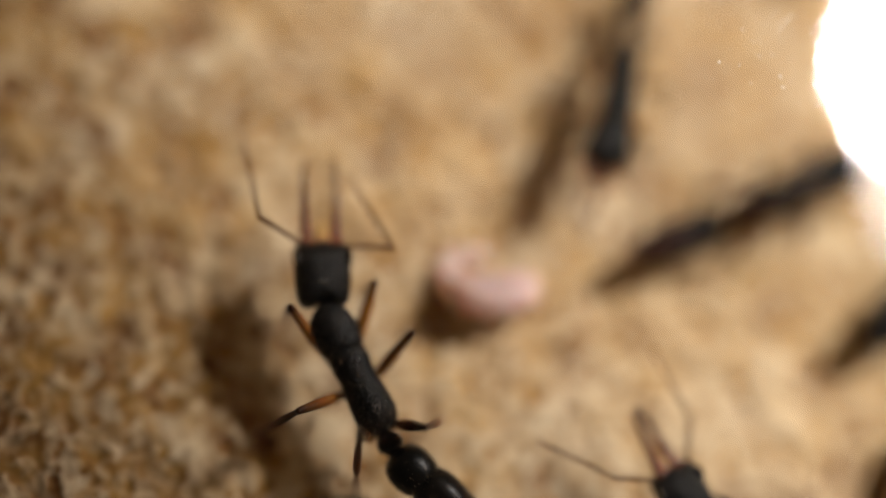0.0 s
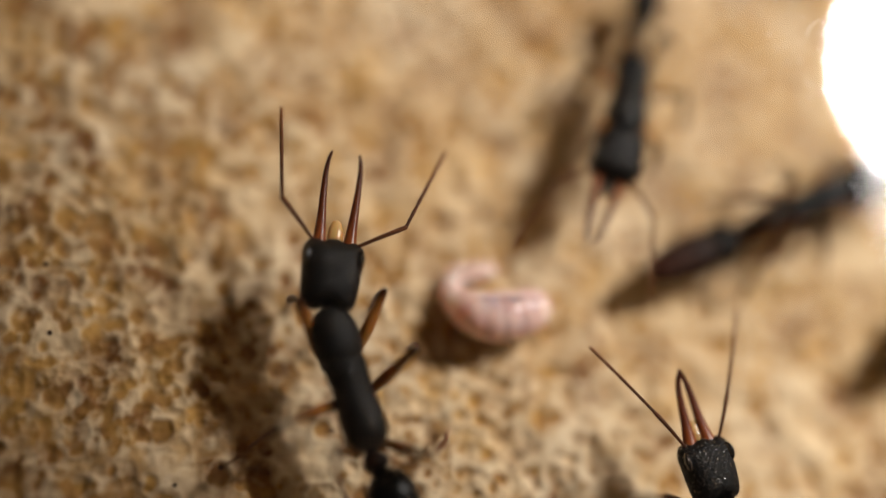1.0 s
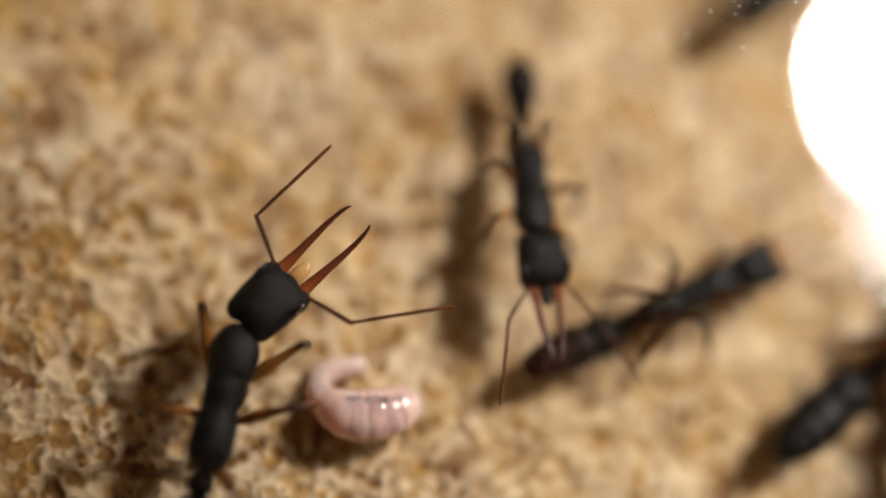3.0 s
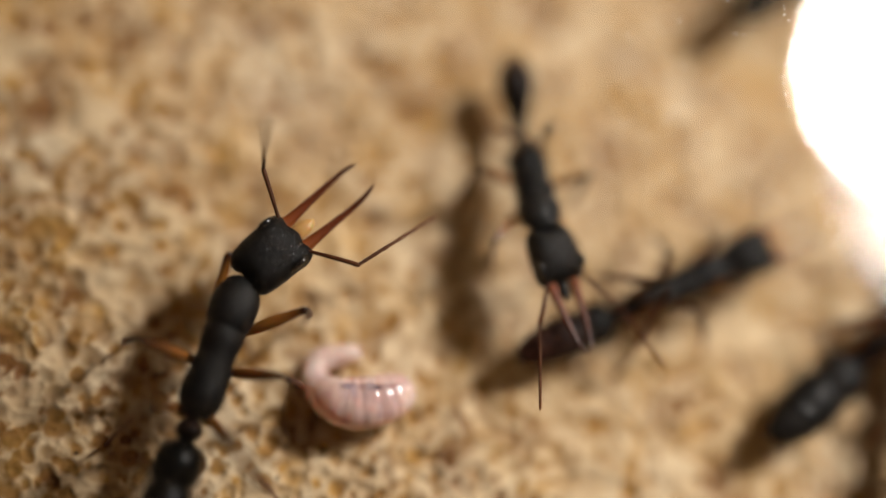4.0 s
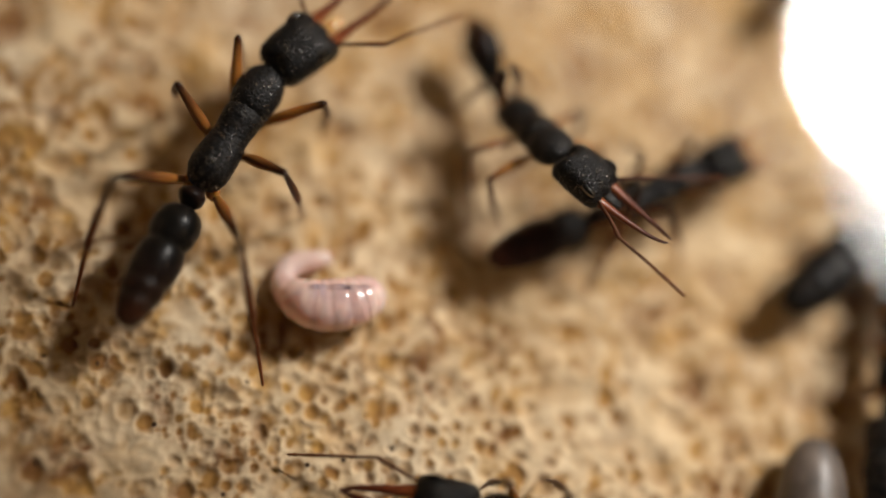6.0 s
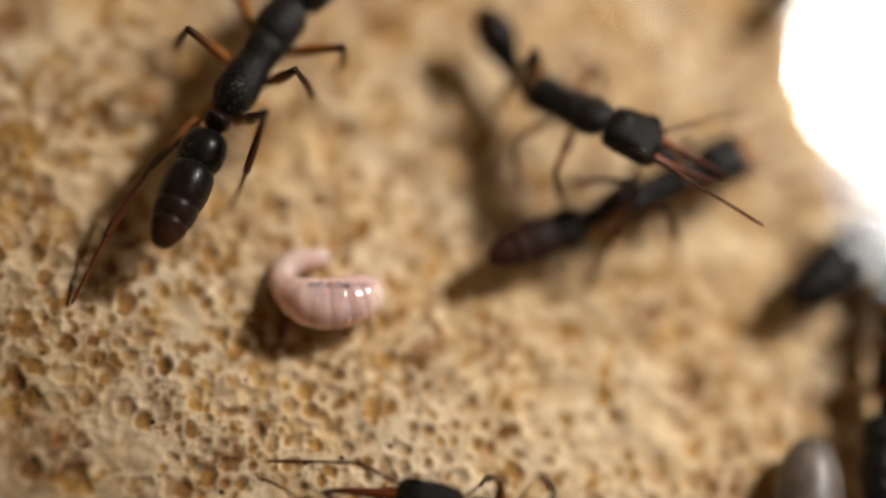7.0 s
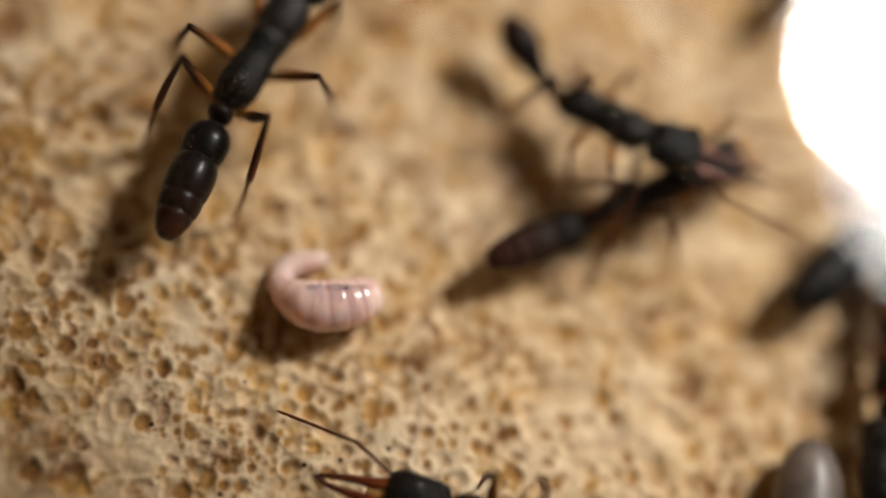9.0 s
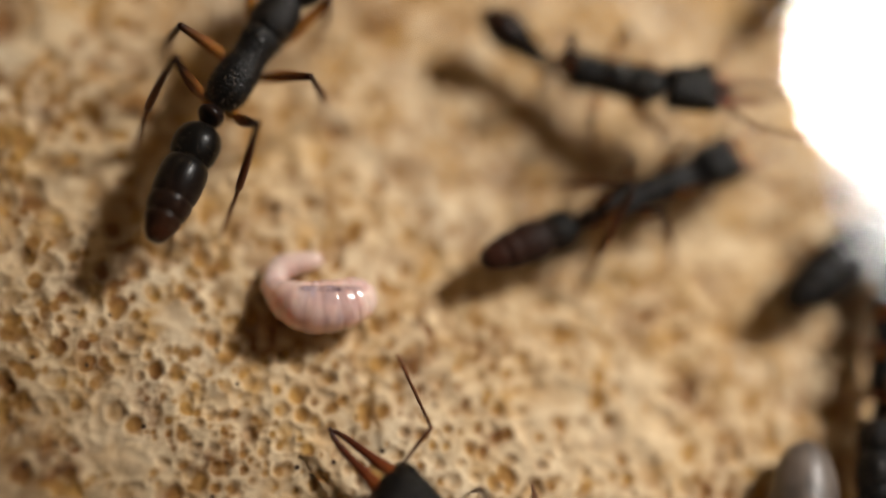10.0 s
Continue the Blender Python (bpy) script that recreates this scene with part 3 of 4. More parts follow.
    for key, count, long in (("head", 150, 0.1), ("pronotum", 130, 0.14), ("thorax", 200, 0.14), ("gaster", 200, 0.16), ("gaster2", 220, 0.16), ("gaster3", 60, 0.22), ("gaster4", 60, 0.25)):
        M["hair", key] = hair_mesh(M[key], count, long)
    M["pear"] = mesh_of("pear_gaster", loft([(0.1, 0, 0, 0.3, 0.28), (-0.5, 0, 0.03, 0.37, 0.35), (-1.1, 0, 0.03, 0.52, 0.48), (-1.7, 0, 0.02, 0.66, 0.62), (-2.3, 0, 0, 0.88, 0.82), (-2.75, 0, 0, 0.93, 0.88), (-2.95, 0, 0, 0.8, 0.78)], 28), GLOSS)
    M["pear_tail"] = mesh_of("pear_tail", loft([(-2.65, 0, 0, 0.76, 0.74), (-2.82, 0, 0, 0.94, 0.89), (-3.3, 0, -0.02, 0.95, 0.9), (-3.85, 0, -0.05, 0.78, 0.74), (-4.3, 0, -0.1, 0.48, 0.46), (-4.58, 0, -0.13, 0.22, 0.21), (-4.64, 0, -0.14, 0.04, 0.04)], 28), GLOSS)
    M["hair", "pear_tail"] = hair_mesh(M["pear_tail"], 90, 0.2)
    for i in range(3):
        f, l = FEMUR[i], LOWER[i]
        M["femur", i] = mesh_of("femur", tube([(0, 0, 0, 0.14), (0, 0.25, 0.02, 0.16), (0, 0.4 * f, 0.06, 0.24), (0, 0.75 * f, 0.05, 0.18), (0, 0.95 * f, 0, 0.15), (0, f, 0, 0.13), (0, f + 0.06, 0, 0.05)], 12, 3), DUSKY if i else AMBER)
        s = 0.52 * l
        M["tibia", i] = mesh_of("tibia", tube([(0, -0.04, 0, 0.11), (0, 0.2, 0.02, 0.11), (0, 0.55 * s, 0.16, 0.155), (0, 0.95 * s, 0.2, 0.15), (0, s, 0.2, 0.09)], 10, 3), SHIN)
        M["tarsus", i] = mesh_of("tarsus", tube([(0, s - 0.05, 0.2, 0.08), (0, s + 0.25 * (l - s), 0.15, 0.09), (0, s + 0.7 * (l - s), 0.05, 0.08), (0, l - 0.12, 0, 0.06), (0, l, 0, 0.04)], 8, 4, ripple=5, depth=0.25), SHIN)
        M["spur", i] = mesh_of("tibial_spur", tube([(0, s - 0.08, 0.18, 0.03), (0.03, s + 0.15, 0.02, 0.025), (0.05, s + 0.33, -0.08, 0.006)], 5, 2), SHIN)
        back = 0.35 if i == 2 else 0.1
        M["coxa", i] = mesh_of("coxa", tube([(0, back + 0.1, 0.35, 0.2), (0, back * 0.5, 0.12, 0.29), (0, -0.05, -0.15, 0.26), (0, -0.1, -0.35, 0.15)], 12, 3), AMBER if i == 2 else BLACK)
    return M


ANT = ant_meshes()


class Ant:
    """An ant of a given size with its jointed parts."""

    def __init__(self, size, label, jaws=6.0, tuck=1.0, gape=0.58):
        self.size, self.tuck = size, tuck
        self.root = thing("ant", label, "ant", "ants in the nest")
        self.root.scale = (size, size, size)
        up = Vector((0, 0, BODY)) * MM
        shift = Matrix.Translation(up)
        for key, name in (("pronotum", "pronotum"), ("thorax", "mesosoma"), ("petiole", "petiole")):
            ob = attach(name, ANT[key], self.root, shift)
            if ("hair", key) in ANT:
                attach("hairs", ANT["hair", key], ob)
            if key == "petiole":
                self.petiole = ob
            elif key == "pronotum":
                self.pronotum = ob
            else:
                self.thorax = ob
        self.head = attach("head", ANT["head"], self.root, Matrix.Translation(NECK + up))
        self.gaster = attach("gaster", ANT["gaster"], self.root, Matrix.Translation(WAIST + up))
        for key, name in (("gaster2", "second_segment"), ("gaster3", "tail_segment"), ("gaster4", "tail_tip")):
            attach(name, ANT[key], self.gaster)
            attach("hairs", ANT["hair", key], self.gaster)
        attach("hairs", ANT["hair", "gaster"], self.gaster)
        attach("hairs", ANT["hair", "head"], self.head)
        self.lip = attach("labrum", ANT["lip"], self.head, pose(0, 2.55 * MM, -0.12 * MM, -6), "honey-coloured labrum")
        self.scapes, self.flagella, self.jaws = [], [], []
        for s, key in ((-1, "jaw_l"), (1, "jaw_r")):
            self.jaws.append(attach("mandible", ANT[key], self.head, pose(s * gape * MM, 2.5 * MM, -0.1 * MM, 0, 0, s * jaws), "long slender chestnut mandible"))
            attach("compound_eye", ANT["eye"], self.head, pose(s * 0.89 * MM, 1.86 * MM, 0.33 * MM, 0, s * 28, -s * 4))
            self.scapes.append(attach("antenna_scape", ANT["scape"], self.head, pose(s * 0.74 * MM, 2.42 * MM, 0.18 * MM, 0, 0, -s * 55)))
            self.flagella.append(attach("antenna_flagellum", ANT["flagellum"], self.head))
        self.legs = []
        for i in range(3):
            for s in (-1, 1):
                x, y, z = HIPS[i]
                attach("coxa", ANT["coxa", i], self.root, Matrix.Translation(up + Vector((s * x, y, z + 0.1)) * MM) @ pose(0, 0, 0, 0, -s * 28))
                fem = attach("femur", ANT["femur", i], self.root)
                tib, tar = attach("tibia", ANT["tibia", i], fem), attach("tarsus", ANT["tarsus", i], fem)
                spur = attach("tibial_spur", ANT["spur", i], fem)
                self.legs.append((i, s, fem, (tib, tar, spur)))

    def hip(self, i, s):
        x, y, z = HIPS[i]
        return Vector((s * (x + 0.15), y, z - 0.15 + BODY)) * MM

    def limb(self, i, s, foot):
        """Poses of the femur and the lower leg that bring the tip to foot, in the ant's own space."""
        hip = self.hip(i, s)
        a, b = FEMUR[i] * MM, LOWER[i] * MM
        d = foot - hip
        length = min(max(d.length, abs(a - b) * 1.02), (a + b) * 0.995)
        u = d.normalized()
        v = Vector((s * (0.02, 0.1, 0.65)[i], (0, 0, -0.45)[i], 1))
        v = (v - u * v.dot(u)).normalized()
        along = (a * a + length * length - b * b) / (2 * length)
        rise = math.sqrt(max(a * a - along * along, 0))
        knee = hip + u * along + v * rise
        tip = hip + u * length

        def frame_of(start, end, top):
            y = (end - start).normalized()
            z = (top - y * top.dot(y)).normalized()
            x = y.cross(z)
            return Matrix.Translation(start) @ Matrix((x, y, z)).transposed().to_4x4()

        fem = frame_of(hip, knee, v + u * 0.05)
        low = frame_of(knee, tip, v + u * 0.6)
        return fem, fem.inverted() @ low


def curve_at(rows, t):
    """Values of rows (seconds, ...) at t, gliding between the rows."""
    if t <= rows[0][0]:
        return rows[0][1:]
    if t >= rows[-1][0]:
        return rows[-1][1:]
    k = max(i for i in range(len(rows)) if rows[i][0] <= t)
    p0, p1, p2, p3 = rows[max(k - 1, 0)], rows[k], rows[k + 1], rows[min(k + 2, len(rows) - 1)]
    h = p2[0] - p1[0]
    u = (t - p1[0]) / h
    out = []
    for c in range(1, len(p1)):
        lo = (p2[c] - p1[c]) / h
        m1 = (p2[c] - p0[c]) / (p2[0] - p0[0]) if p0 is not p1 else lo
        m2 = (p3[c] - p1[c]) / (p3[0] - p1[0]) if p3 is not p2 else lo
        if (p1[c] - p0[c]) * (p2[c] - p1[c]) <= 0:
            m1 = 0
        if (p2[c] - p1[c]) * (p3[c] - p2[c]) <= 0:
            m2 = 0
        out.append((2 * u ** 3 - 3 * u * u + 1) * p1[c] + (u ** 3 - 2 * u * u + u) * h * m1 + (3 * u * u - 2 * u ** 3) * p2[c] + (u ** 3 - u * u) * h * m2)
    return out


TICKS = [k / 10 for k in range(101)]


def body_pose(ant, row):
    """The ant's pose from the place of its thorax (mm), its pitch and yaw (degrees)."""
    x, y, z, pitch, yaw = row
    turn = pose(0, 0, 0, 0, 0, yaw) @ pose(0, 0, 0, pitch)
    return Matrix.Translation(Vector((x, y, z)) * MM - turn.to_3x3() @ Vector((0, 0, BODY * ant.size)) * MM) @ turn


def foot_track(ant, i, s, poses, held):
    """Where one foot stands at each tick: it holds its place and steps when the body has gone on."""
    if held:
        out = [Vector((*curve_at(held, t), 0)) * MM for t in TICKS]
        going = [(out[min(k + 1, len(out) - 1)] - out[max(k - 1, 0)]).length for k in range(len(out))]
        for p, d in zip(out, going):
            p.z = min(max(d - 0.4 * MM, 0) * 0.7, 0.7 * MM)
        return out

    def rest(k):
        k = min(max(k, 0), len(TICKS) - 1)
        x, y = REST[i]
        m = poses[k]
        p = m @ (Vector((s * x * ant.tuck, y * ant.tuck, 0)) * MM * ant.size)
        p.z = 0
        return p

    out = [rest(0)]
    step = 0
    start = goal = out[0]
    late = 0.35 if (i + (s > 0)) % 2 else 0.0
    for k in range(1, len(TICKS)):
        if step:
            u = (3 - step) / 3
            p = start.lerp(goal, u)
            p.z = math.sin(math.pi * u) * 0.8 * MM if u < 1 else 0
            step -= 1
            if step == 0:
                p = goal.copy()
            out.append(p)
            continue
        here = out[-1]
        if (rest(k) - here).length > (1.7 + late) * MM * ant.size:
            start, goal = here, rest(k + 4)
            step = 2
            p = start.lerp(goal, 1 / 3)
            p.z = 0.7 * MM
            out.append(p)
        else:
            out.append(here.copy())
    return out


def move_ant(ant, rows, heads, gasters, feelers, held=None):
    """Keys an ant: rows of its thorax, head turns, gaster turns, antenna angles and feet held by hand."""
    held = held or {}
    moving = len(rows) > 1
    ticks = TICKS if moving else [0.0, 10.0]
    poses = [body_pose(ant, curve_at(rows, t)) for t in TICKS]
    size = Matrix.Diagonal((ant.size, ant.size, ant.size, 1))
    walk(ant.root, [(t, poses[round(t * 10)]) for t in ticks])
    up = Vector((0, 0, BODY)) * MM
    walk(ant.head, [(t, Matrix.Translation(NECK + up) @ pose(0, 0, 0, 0, 0, y) @ pose(0, 0, 0, p)) for t, y, p in heads])
    walk(ant.gaster, [(t, Matrix.Translation(WAIST + up) @ pose(0, 0, 0, p, 0, y)) for t, y, p in gasters])
    for k, s in ((0, -1), (1, 1)):
        base = Matrix.Translation(Vector((s * 0.74, 2.42, 0.18)) * MM)
        scape_rows, flag_rows = [], []
        for row in feelers:
            t, a, b, lift = row[0], row[1 + 2 * k], row[2 + 2 * k], row[5]
            rear = row[6 + k] if len(row) > 6 + k else -lift * 0.9
            m = base @ pose(0, 0, 0, 0, 0, -s * a) @ pose(0, 0, 0, lift)
            tip = m @ (Vector((0, 2.06, 0)) * MM)
            scape_rows.append((t, m))
            flag_rows.append((t, Matrix.Translation(tip) @ pose(0, 0, 0, 0, 0, -s * b) @ pose(0, 0, 0, rear)))
        walk(ant.scapes[k], scape_rows)
        walk(ant.flagella[k], flag_rows)
    for i, s, fem, lower in ant.legs:
        track = foot_track(ant, i, s, poses, held.get((i, s)))
        fem_rows, low_rows = [], []
        for t in ticks:
            k = round(t * 10)
            f, l = ant.limb(i, s, (poses[k] @ size).inverted() @ track[k])
            fem_rows.append((t, f))
            low_rows.append((t, l))
        walk(fem, fem_rows)
        for ob in lower:
            walk(ob, low_rows)


# thorax places: seconds, x, y, z (mm), pitch, yaw (degrees)
BIG_ROWS = [
    (0, -11.04, -6.46, 3.22, 4, 27), (0.5, -11.0, -6.28, 3.22, 4, 22.3), (1, -11.2, -5.87, 3.22, 4, 18.8), (1.5, -11.21, -5.24, 3.22, 4, 13.8),
    (2, -11.12, -4.25, 3.22, 4, 2.9), (2.2, -10.82, -3.53, 3.22, 4, -3.4), (2.5, -10.48, -2.66, 3.22, 4, -7.4), (2.7, -10.51, -2.75, 3.22, 4, -10.8),
    (3.8, -10.46, -1.45, 3.22, 4, -16.5), (4.5, -10.34, -0.35, 3.22, 4, -23), (5, -9.46, 1.06, 3.22, 4, -29.7), (5.5, -9.20, 1.85, 3.22, 4, -29.8),
    (6.8, -8.02, 6.15, 3.22, 4, -29.5), (7.5, -7.66, 6.95, 3.22, 4, -30.1), (8.5, -7.68, 6.98, 3.22, 4, -29.8), (10, -7.77, 6.89, 3.22, 4, -30.1),
]
BIG_HEAD = [(0, -25, -4), (0.5, -17, -4), (1, -25, -2), (1.5, -19, -2), (2, -26, 2), (2.5, -31, 2), (2.7, -32, 2), (3.8, -33, 0), (4.0, -29, 0), (4.5, -32, -2), (5, -18, 2), (5.5, -23, 2), (6.8, -10, 0), (10, -10, 0)]
BIG_GASTER = [(0, 21, -7), (0.5, 23, -7), (1, 16, -7), (1.5, 10, -7), (2, 14, -7), (2.5, 3, -7), (3.8, 2, -7), (4.5, 5, -7), (5, 11, -7), (5.5, 4, -7), (6.8, 9, -7), (10, 10, -7)]
# antennae: seconds, left scape, left flagellum, right scape, right flagellum, lift
BIG_FEELERS = [
    (0, 59, 9, 95, -25, 12), (0.5, 56, -20, 74, 12, 12, 62), (1, 45, 7, 61, 21, 8), (1.5, 44, 9, 68, 11, 8), (2, 50, 0, 51, 15, 8, 40), (2.5, 44, 10, 78, 33, 5, -4.5, 46),
    (2.7, 62, -5, 78, 44, 5, -4.5, 30), (3.8, 70, 40, 59, 2, 12, 76), (4.0, 66, 44, 60, 8, 12, 80), (4.5, 60, 30, 49, 20, 8, 2), (5, 74, 50, 66, 30, 14, 70, 62), (5.5, 74, 60, 40, 10, 14, 90), (7, 60, 30, 60, 20, 8, 20), (10, 60, 20, 60, 20, 8),
]
# where the large ant sets its feet, leg by leg: seconds, x, y (mm)
BIG_FEET = {
    (0, 1): [(0.5, -10.6, -3.5), (1, -10.3, -2.9), (1.5, -10.0, -2.6), (2, -9.4, -2.1), (2.5, -7.7, -0.7), (3.8, -7.3, 0.3), (4.5, -7.0, 0.8), (5, -6.4, 1.6), (5.5, -5.8, 3.4), (6.8, -5.0, 6.3), (7.5, -5.1, 8.2), (10, -5.4, 8.6)],
    (0, -1): [(0.5, -13.3, -4.3), (1, -13.3, -2.5), (1.5, -13.3, -2.4), (2, -12.7, -1.2), (2.5, -11.9, 0.2), (3.8, -10.3, 2.0), (4.5, -9.6, 3.3), (5, -9.2, 4.5), (5.5, -8.7, 5.3), (6.8, -8.5, 8.8), (10, -7.9, 10.1)],
    (1, 1): [(0, -9.0, -4.6), (0.5, -8.8, -4.4), (1, -8.7, -4.1), (1.5, -8.5, -3.5), (2, -8.1, -3.0), (2.5, -7.1, -2.4), (3.8, -6.7, -2.3), (4.5, -8.3, -2.1), (5, -6.4, 0.1), (5.5, -5.9, 0.7), (6.8, -6.3, 1.9), (7, -5.4, 5.2), (7.5, -4.8, 5.3), (8.5, -4.7, 5.4), (10, -4.8, 5.5)],
    (1, -1): [(0, -14.6, -8.6), (0.5, -14.6, -8.2), (1, -14.6, -7.9), (1.5, -14.3, -7.7), (2, -14.1, -7.1), (2.5, -13.4, -4.5), (3.8, -14.0, -0.8), (4.5, -14.5, -0.4), (5, -13.7, 1.3), (5.5, -11.0, 4.0), (6.8, -11.2, 7.2), (7.5, -11.3, 7.4), (10, -11.3, 7.6)],
    (2, 1): [(0, -7.0, -7.7), (0.5, -6.8, -7.6), (1, -6.9, -7.2), (1.5, -7.0, -8.1), (2, -6.9, -8.3), (2.5, -7.3, -6.7), (3.8, -7.5, -6.8), (4.5, -6.9, -8.3), (5, -6.8, -8.3), (5.5, -6.8, -8.3), (6.8, -9.0, 0.5), (7.5, -8.7, 0.7), (8.5, -8.7, 0.7), (10, -8.9, 0.2)],
    (2, -1): [(0, -10.6, -11.1), (0.5, -10.7, -10.9), (1, -10.7, -10.4), (1.5, -11.0, -8.9), (2, -13.4, -7.6), (2.5, -12.9, -5.5), (3.8, -14.4, -4.7), (4.5, -14.8, -3.3), (5, -13.9, -2.4), (5.5, -14.6, -2.7), (6.8, -14.7, -2.8), (7, -14.7, -2.8), (7.5, -12.5, 3.3), (8.5, -12.4, 3.5), (10, -12.4, 3.7)],
}
SMALL_ROWS = [
    (0, 0.85, 6.55, 2.54, 13.2, -194.4), (0.5, 0.75, 6.4, 2.54, 13.2, -194), (1, 0.62, 6.48, 2.54, 13.2, -195), (1.5, 0.77, 6.4, 2.54, 13.2, -193.7),
    (2, 1.01, 5.75, 2.54, 13.2, -187.2), (2.5, 1.31, 6.15, 2.54, 13.2, -183.2), (3.8, 1.77, 5.91, 2.7, 17.3, -175.2), (4.5, 1.96, 4.61, 2.97, 24.3, -178.6),
    (5, 2.09, 3.86, 3.29, 33.3, -175.9), (5.5, 2.19, 3.24, 3.29, 33.3, -171.4), (6.8, 4.12, 4.93, 3.4, 34, -137.1), (7.5, 5.00, 4.85, 3.19, 30.2, -142),
    (8.5, 5.63, 4.50, 2.92, 22.9, -137.2), (9, 6.13, 4.87, 2.84, 20.8, -129.7), (9.5, 6.40, 5.44, 2.75, 18.7, -121.1), (10, 6.83, 6.61, 2.86, 21.5, -113.3),
]
SMALL_HEAD = [(0, -7, -15), (1, -5, -15), (1.5, 10, -15), (2.5, 6, -15), (3.8, 13, -18), (4.5, 20, -25), (5.5, 29, -30), (6.8, 27, -28), (7.5, 12, -30), (8, 24, -28), (9, 21, -20), (10, 22, -15)]
SMALL_GASTER = [(0, 0, -16), (2.7, 0, -16), (4.5, 0, -34), (5.5, 0, -44), (6.8, -19, -48), (7.5, -14, -44), (9.5, -20, -36), (10, -11, -38)]
SMALL_FEELERS = [(0, 50, 10, 50, 10, 5), (2, 45, 25, 50, 15, 5), (2.5, 32, 31, 45, 12, 5), (4.5, 37, 17, 29, 20, 0), (5.0, 55, 55, 28, 10, 0), (5.5, 52, 50, 30, 1, 0), (6.8, 48, 45, 15, 3, 3), (7.5, 42, 42, 8, 4, 3), (8, 35, 30, 18, 20, 0), (9, 55, 15, 30, 5, 0), (10, 60, 20, 40, 10, 5)]
LOW_ROWS = [
    (0, 3.74, -14.45, 2.7, 4, 27), (0.5, 3.73, -13.61, 2.7, 4, 25), (1, 3.60, -12.53, 2.7, 4, 20), (1.5, 2.65, -11.06, 2.7, 4, 27),
    (2, 2.64, -10.66, 2.7, 4, 34), (2.2, 2.44, -10.74, 2.7, 4, 36), (2.6, 2.73, -12.16, 2.6, 4, 55), (3.8, 2.42, -11.78, 2.2, 0, 72),
    (4.5, 2.18, -11.36, 2, 0, 76), (5.5, 2.74, -11.26, 2, 0, 76), (7, 1.97, -11.53, 2, 0, 76), (9, 1.58, -11.41, 2, 0, 74),
    (9.5, 1.22, -11.83, 2, 0, 66), (10, 0.90, -12.38, 2, 0, 56),
]
LOW_HEAD = [(0, 1, -4), (1, -5, -2), (1.5, -11, 0), (2, -3, 0), (2.6, 0, -8), (4.5, 0, -12), (5.5, 4, -12), (9, 0, -12), (9.5, -4, -12), (10, -10, -12)]
LOW_GASTER = [(0, 0, -8), (10, 0, -8)]
LOW_FEELERS = [(0, 60, 35, 35, 5, 8), (0.5, 36, 34, 26, 13, 6), (1, 28, 28, 29, 29, 5), (1.5, 55, 48, 15, 7, 5), (2, 65, 62, 67, 0, 5), (2.6, 60, 50, 36, -28, 5), (4.5, 60, 30, 35, 2, 8), (5.0, 60, 30, 49, 23, 8), (5.5, 60, 30, 28, -1, 8), (7, 60, 30, 18, -6, 8), (8.5, 60, 30, 32, 20, 8), (9.5, 60, 30, 24, -2, 8), (10, 70, 30, 87, 25, 8)]

big_ant = Ant(1.0, "large black long-jawed ant with amber legs", -0.4)
small_ant = Ant(0.79, "smaller black long-jawed ant walking over another ant", 6.0)
low_ant = Ant(0.9, "black long-jawed ant with closed chestnut jaws", 6.6, 0.85, 0.42)
for jaw in low_ant.jaws:
    jaw.scale = (1.3, 0.9, 1.2)
still_ant = Ant(0.89, "black ant standing still on the plaster", 2.0, 0.98)
for ob in (still_ant.gaster, *(o for o in still_ant.gaster.children if "hairs" not in o.name)):
    ob.material_slots[0].link = "OBJECT"
    ob.material_slots[0].material = RUSTY
still_ant.head.scale = (1.0, 0.92, 0.95)
big_ant.gaster.scale = (0.86, 1.0, 0.88)
still_ant.gaster.scale = (0.92, 1.0, 0.85)
small_ant.gaster.scale = (1.08, 1.0, 1.05)
small_ant.gaster.data = ANT["pear"]
for ob in list(small_ant.gaster.children):
    bpy.data.objects.remove(ob)
attach("tail_segment", ANT["pear_tail"], small_ant.gaster)
attach("hairs", ANT["hair", "pear_tail"], small_ant.gaster)
small_ant.petiole.scale = (0.85, 1.0, 0.95)
small_ant.pronotum.scale = (1.2, 1.0, 1.12)
small_ant.thorax.scale = (1.32, 1.04, 1.18)
small_ant.head.scale = (1.13, 1.08, 1.1)
small_ant.lip.material_slots[0].link = "OBJECT"
small_ant.lip.material_slots[0].material = BLACK
leaving_ant = Ant(1.04, "black ant moving off across the plaster", 2.0)
far_ant = Ant(0.85, "black ant at the far side of the nest", 2.0)
edge_ant = Ant(0.9, "black ant beside the grey cocoon", 2.0, 0.55)
for dull in (leaving_ant, far_ant, edge_ant):
    for ob in (dull.gaster, *(o for o in dull.gaster.children if "hairs" not in o.name)):
        ob.material_slots[0].link = "OBJECT"
        ob.material_slots[0].material = BLACK


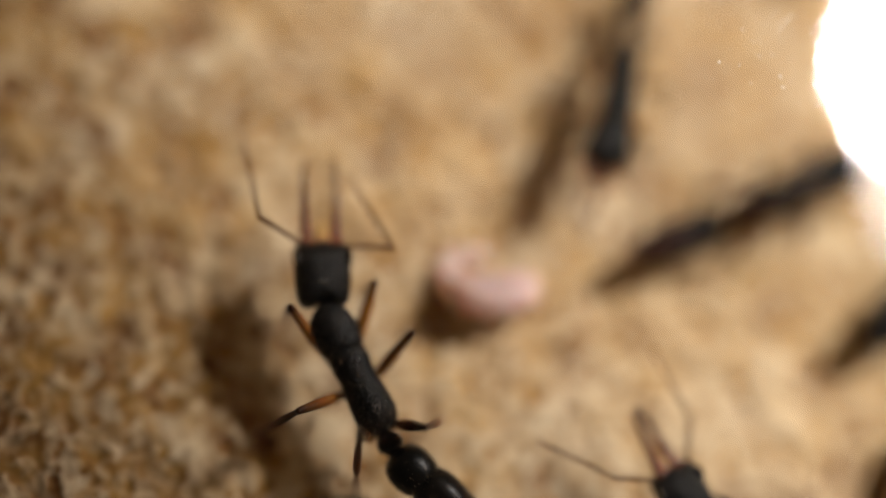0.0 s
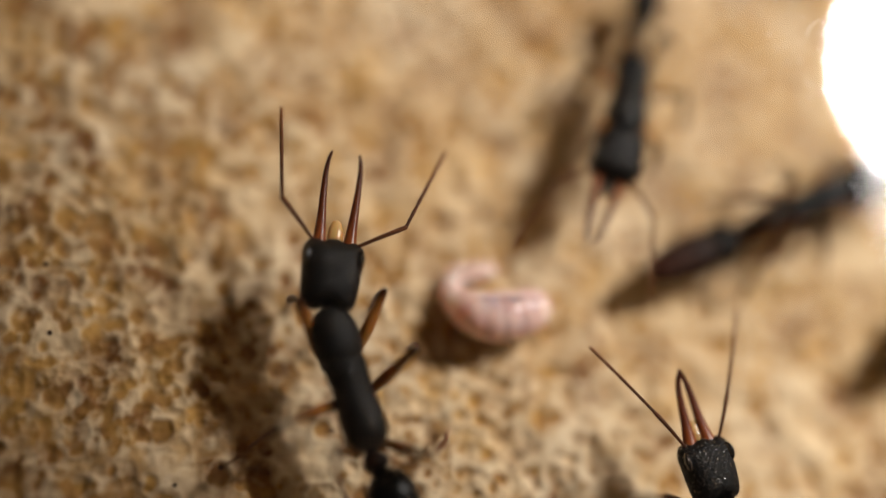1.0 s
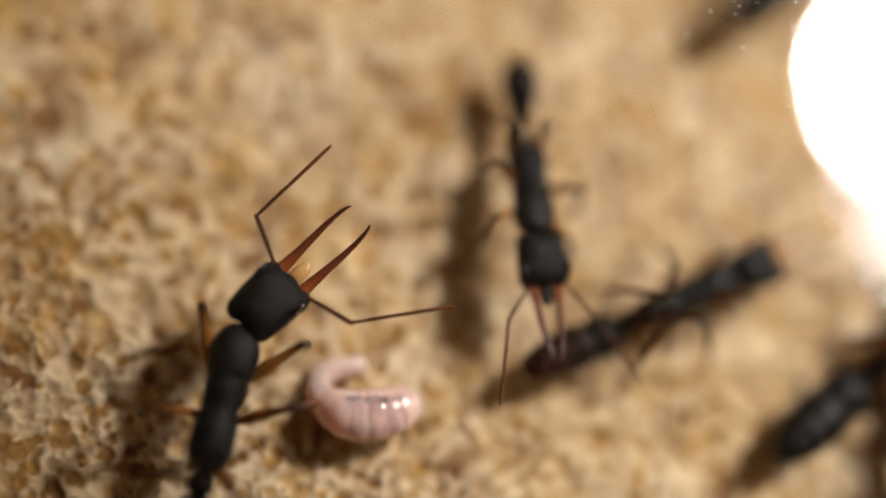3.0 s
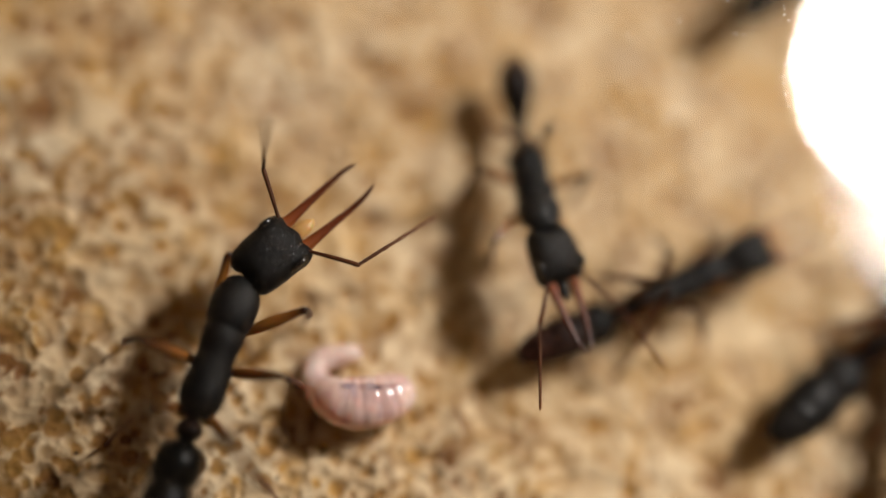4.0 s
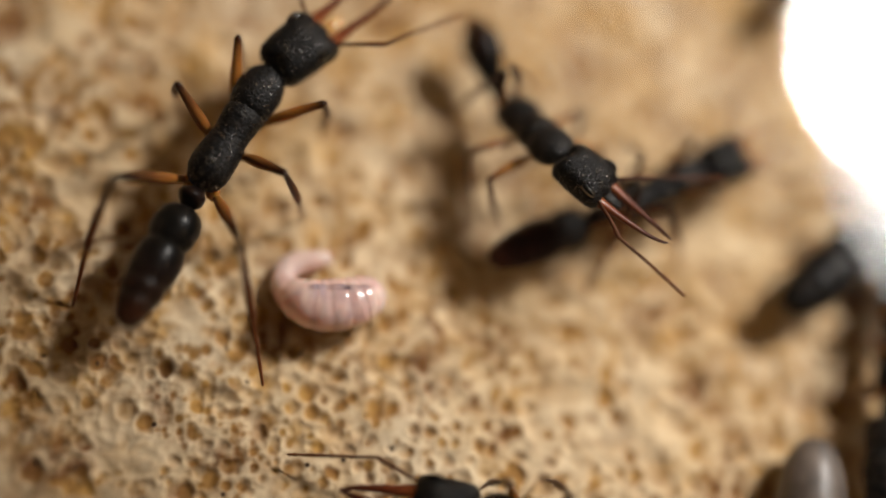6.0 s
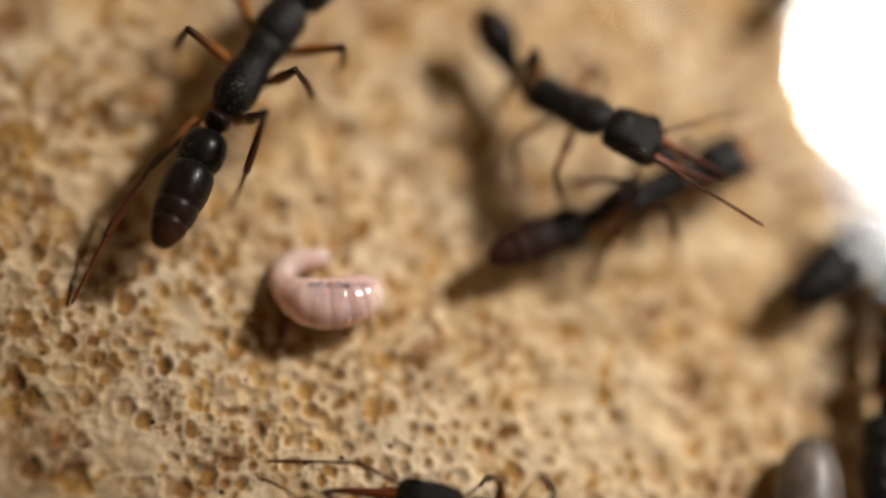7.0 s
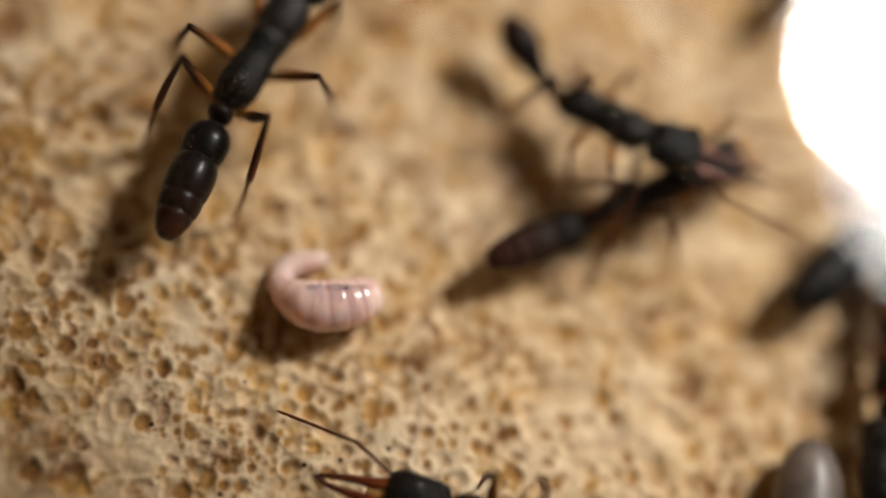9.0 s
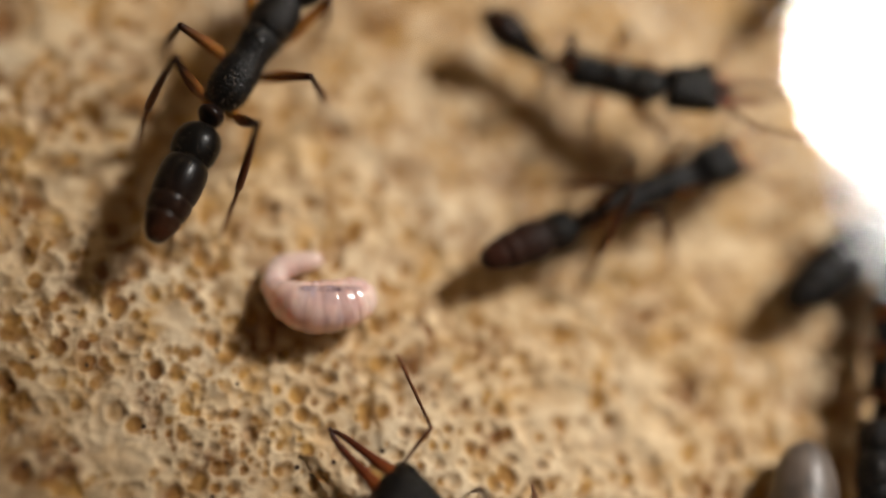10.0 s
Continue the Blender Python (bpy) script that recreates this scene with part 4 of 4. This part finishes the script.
# ---- brood ----
def build_larva():
    path = [(-2.74, -2.14, 0.75, 0.06), (-2.82, -2.16, 0.76, 0.42), (-3.05, -2.23, 0.85, 0.78), (-3.5, -2.36, 0.98, 0.98), (-4.2, -2.6, 1.05, 1.1), (-5.2, -2.76, 1.05, 1.14), (-6.0, -2.58, 0.95, 1.02), (-6.6, -2.08, 0.42, 0.76), (-6.92, -1.42, 0.1, 0.58), (-6.72, -0.84, 0.0, 0.56), (-6.15, -0.56, 0.02, 0.52), (-5.45, -0.44, 0.14, 0.43), (-5.0, -0.38, 0.2, 0.31), (-4.84, -0.36, 0.22, 0.14)]
    c = Vector((-5.0, -1.8, 0))
    larva = thing("larva", "curled pinkish white ant larva lying on the plaster", "larva")
    larva.matrix_basis = Matrix.Translation((c + Vector((-0.05, -0.26, 0.3))) * MM) @ Matrix.Scale(0.91, 4)
    attach("body", mesh_of("body", rugose(tube([(x - c.x, y - c.y, z + 0.08, r) for x, y, z, r in path], 32, 16, 0.95, ripple=19, depth=0.05), 0.028, 0.24), LARVA), larva)
    bm = bmesh.new()
    bmesh.ops.create_uvsphere(bm, u_segments=12, v_segments=8, radius=0.16 * MM)
    attach("mouth", mesh_of("mouth", bm, AMBER), larva, Matrix.Translation((Vector((-4.8, -0.34, 0.3)) - c) * MM), "tiny brown mouthparts")


build_larva()


def build_cocoon():
    me = mesh_of("cocoon", loft([(-3.2, 0, 0, 0.1, 0.1), (-3.0, 0, 0, 0.55, 0.55), (-2.0, 0, 0.02, 1.15, 1.1), (-0.3, 0, 0.05, 1.4, 1.32), (1.4, 0, 0.03, 1.25, 1.15), (2.6, 0, 0, 0.75, 0.7), (3.0, 0, 0, 0.1, 0.1)], 28, 5), COCOON)
    ob = tagged(new("cocoon", me), "greyish silk ant cocoon lying on the plaster", "cocoon")
    ob.matrix_basis = pose(13.6 * MM, -10.9 * MM, 1.3 * MM, 0, 0, -12)


build_cocoon()


def motions():
    move_ant(big_ant, BIG_ROWS, BIG_HEAD, BIG_GASTER, BIG_FEELERS, BIG_FEET)
    move_ant(small_ant, SMALL_ROWS, SMALL_HEAD, SMALL_GASTER, SMALL_FEELERS)
    move_ant(low_ant, LOW_ROWS, LOW_HEAD, LOW_GASTER, LOW_FEELERS)
    calm = [(0, 50, 15, 55, 10, 6), (5, 60, 25, 45, 5, 6), (10, 50, 15, 55, 10, 6)]
    level, droop = [(0, 0, -4), (10, 0, -4)], [(0, 0, -9), (10, 0, -9)]
    move_ant(still_ant, [(0, 8.2, 2.05, 1.7, 2, -66)], level, droop, calm)
    move_ant(leaving_ant, [(0, 18.7, 0.9, 1.7, 2, -52), (4.3, 18.7, 1.3, 1.7, 2, -52), (5.5, 20.0, 2.4, 1.8, 2, -52), (6.8, 21.0, 2.8, 1.9, 2, -53), (10, 21.0, 2.8, 1.9, 2, -53)], level, droop, calm)
    move_ant(far_ant, [(0, 16.4, 19.5, 2.5, 2, -45), (2.7, 16.4, 19.5, 2.5, 2, -45), (4.0, 16.8, 19.2, 2.5, 2, -45), (5.0, 19.6, 16.2, 2.5, 2, -45), (7.0, 20.2, 16.2, 2.5, 2, -45), (10, 20.2, 16.2, 2.5, 2, -45)], level, droop, calm)
    move_ant(edge_ant, [(0, 18.1, -4.0, 1.7, 2, -12)], level, droop, calm)


motions()
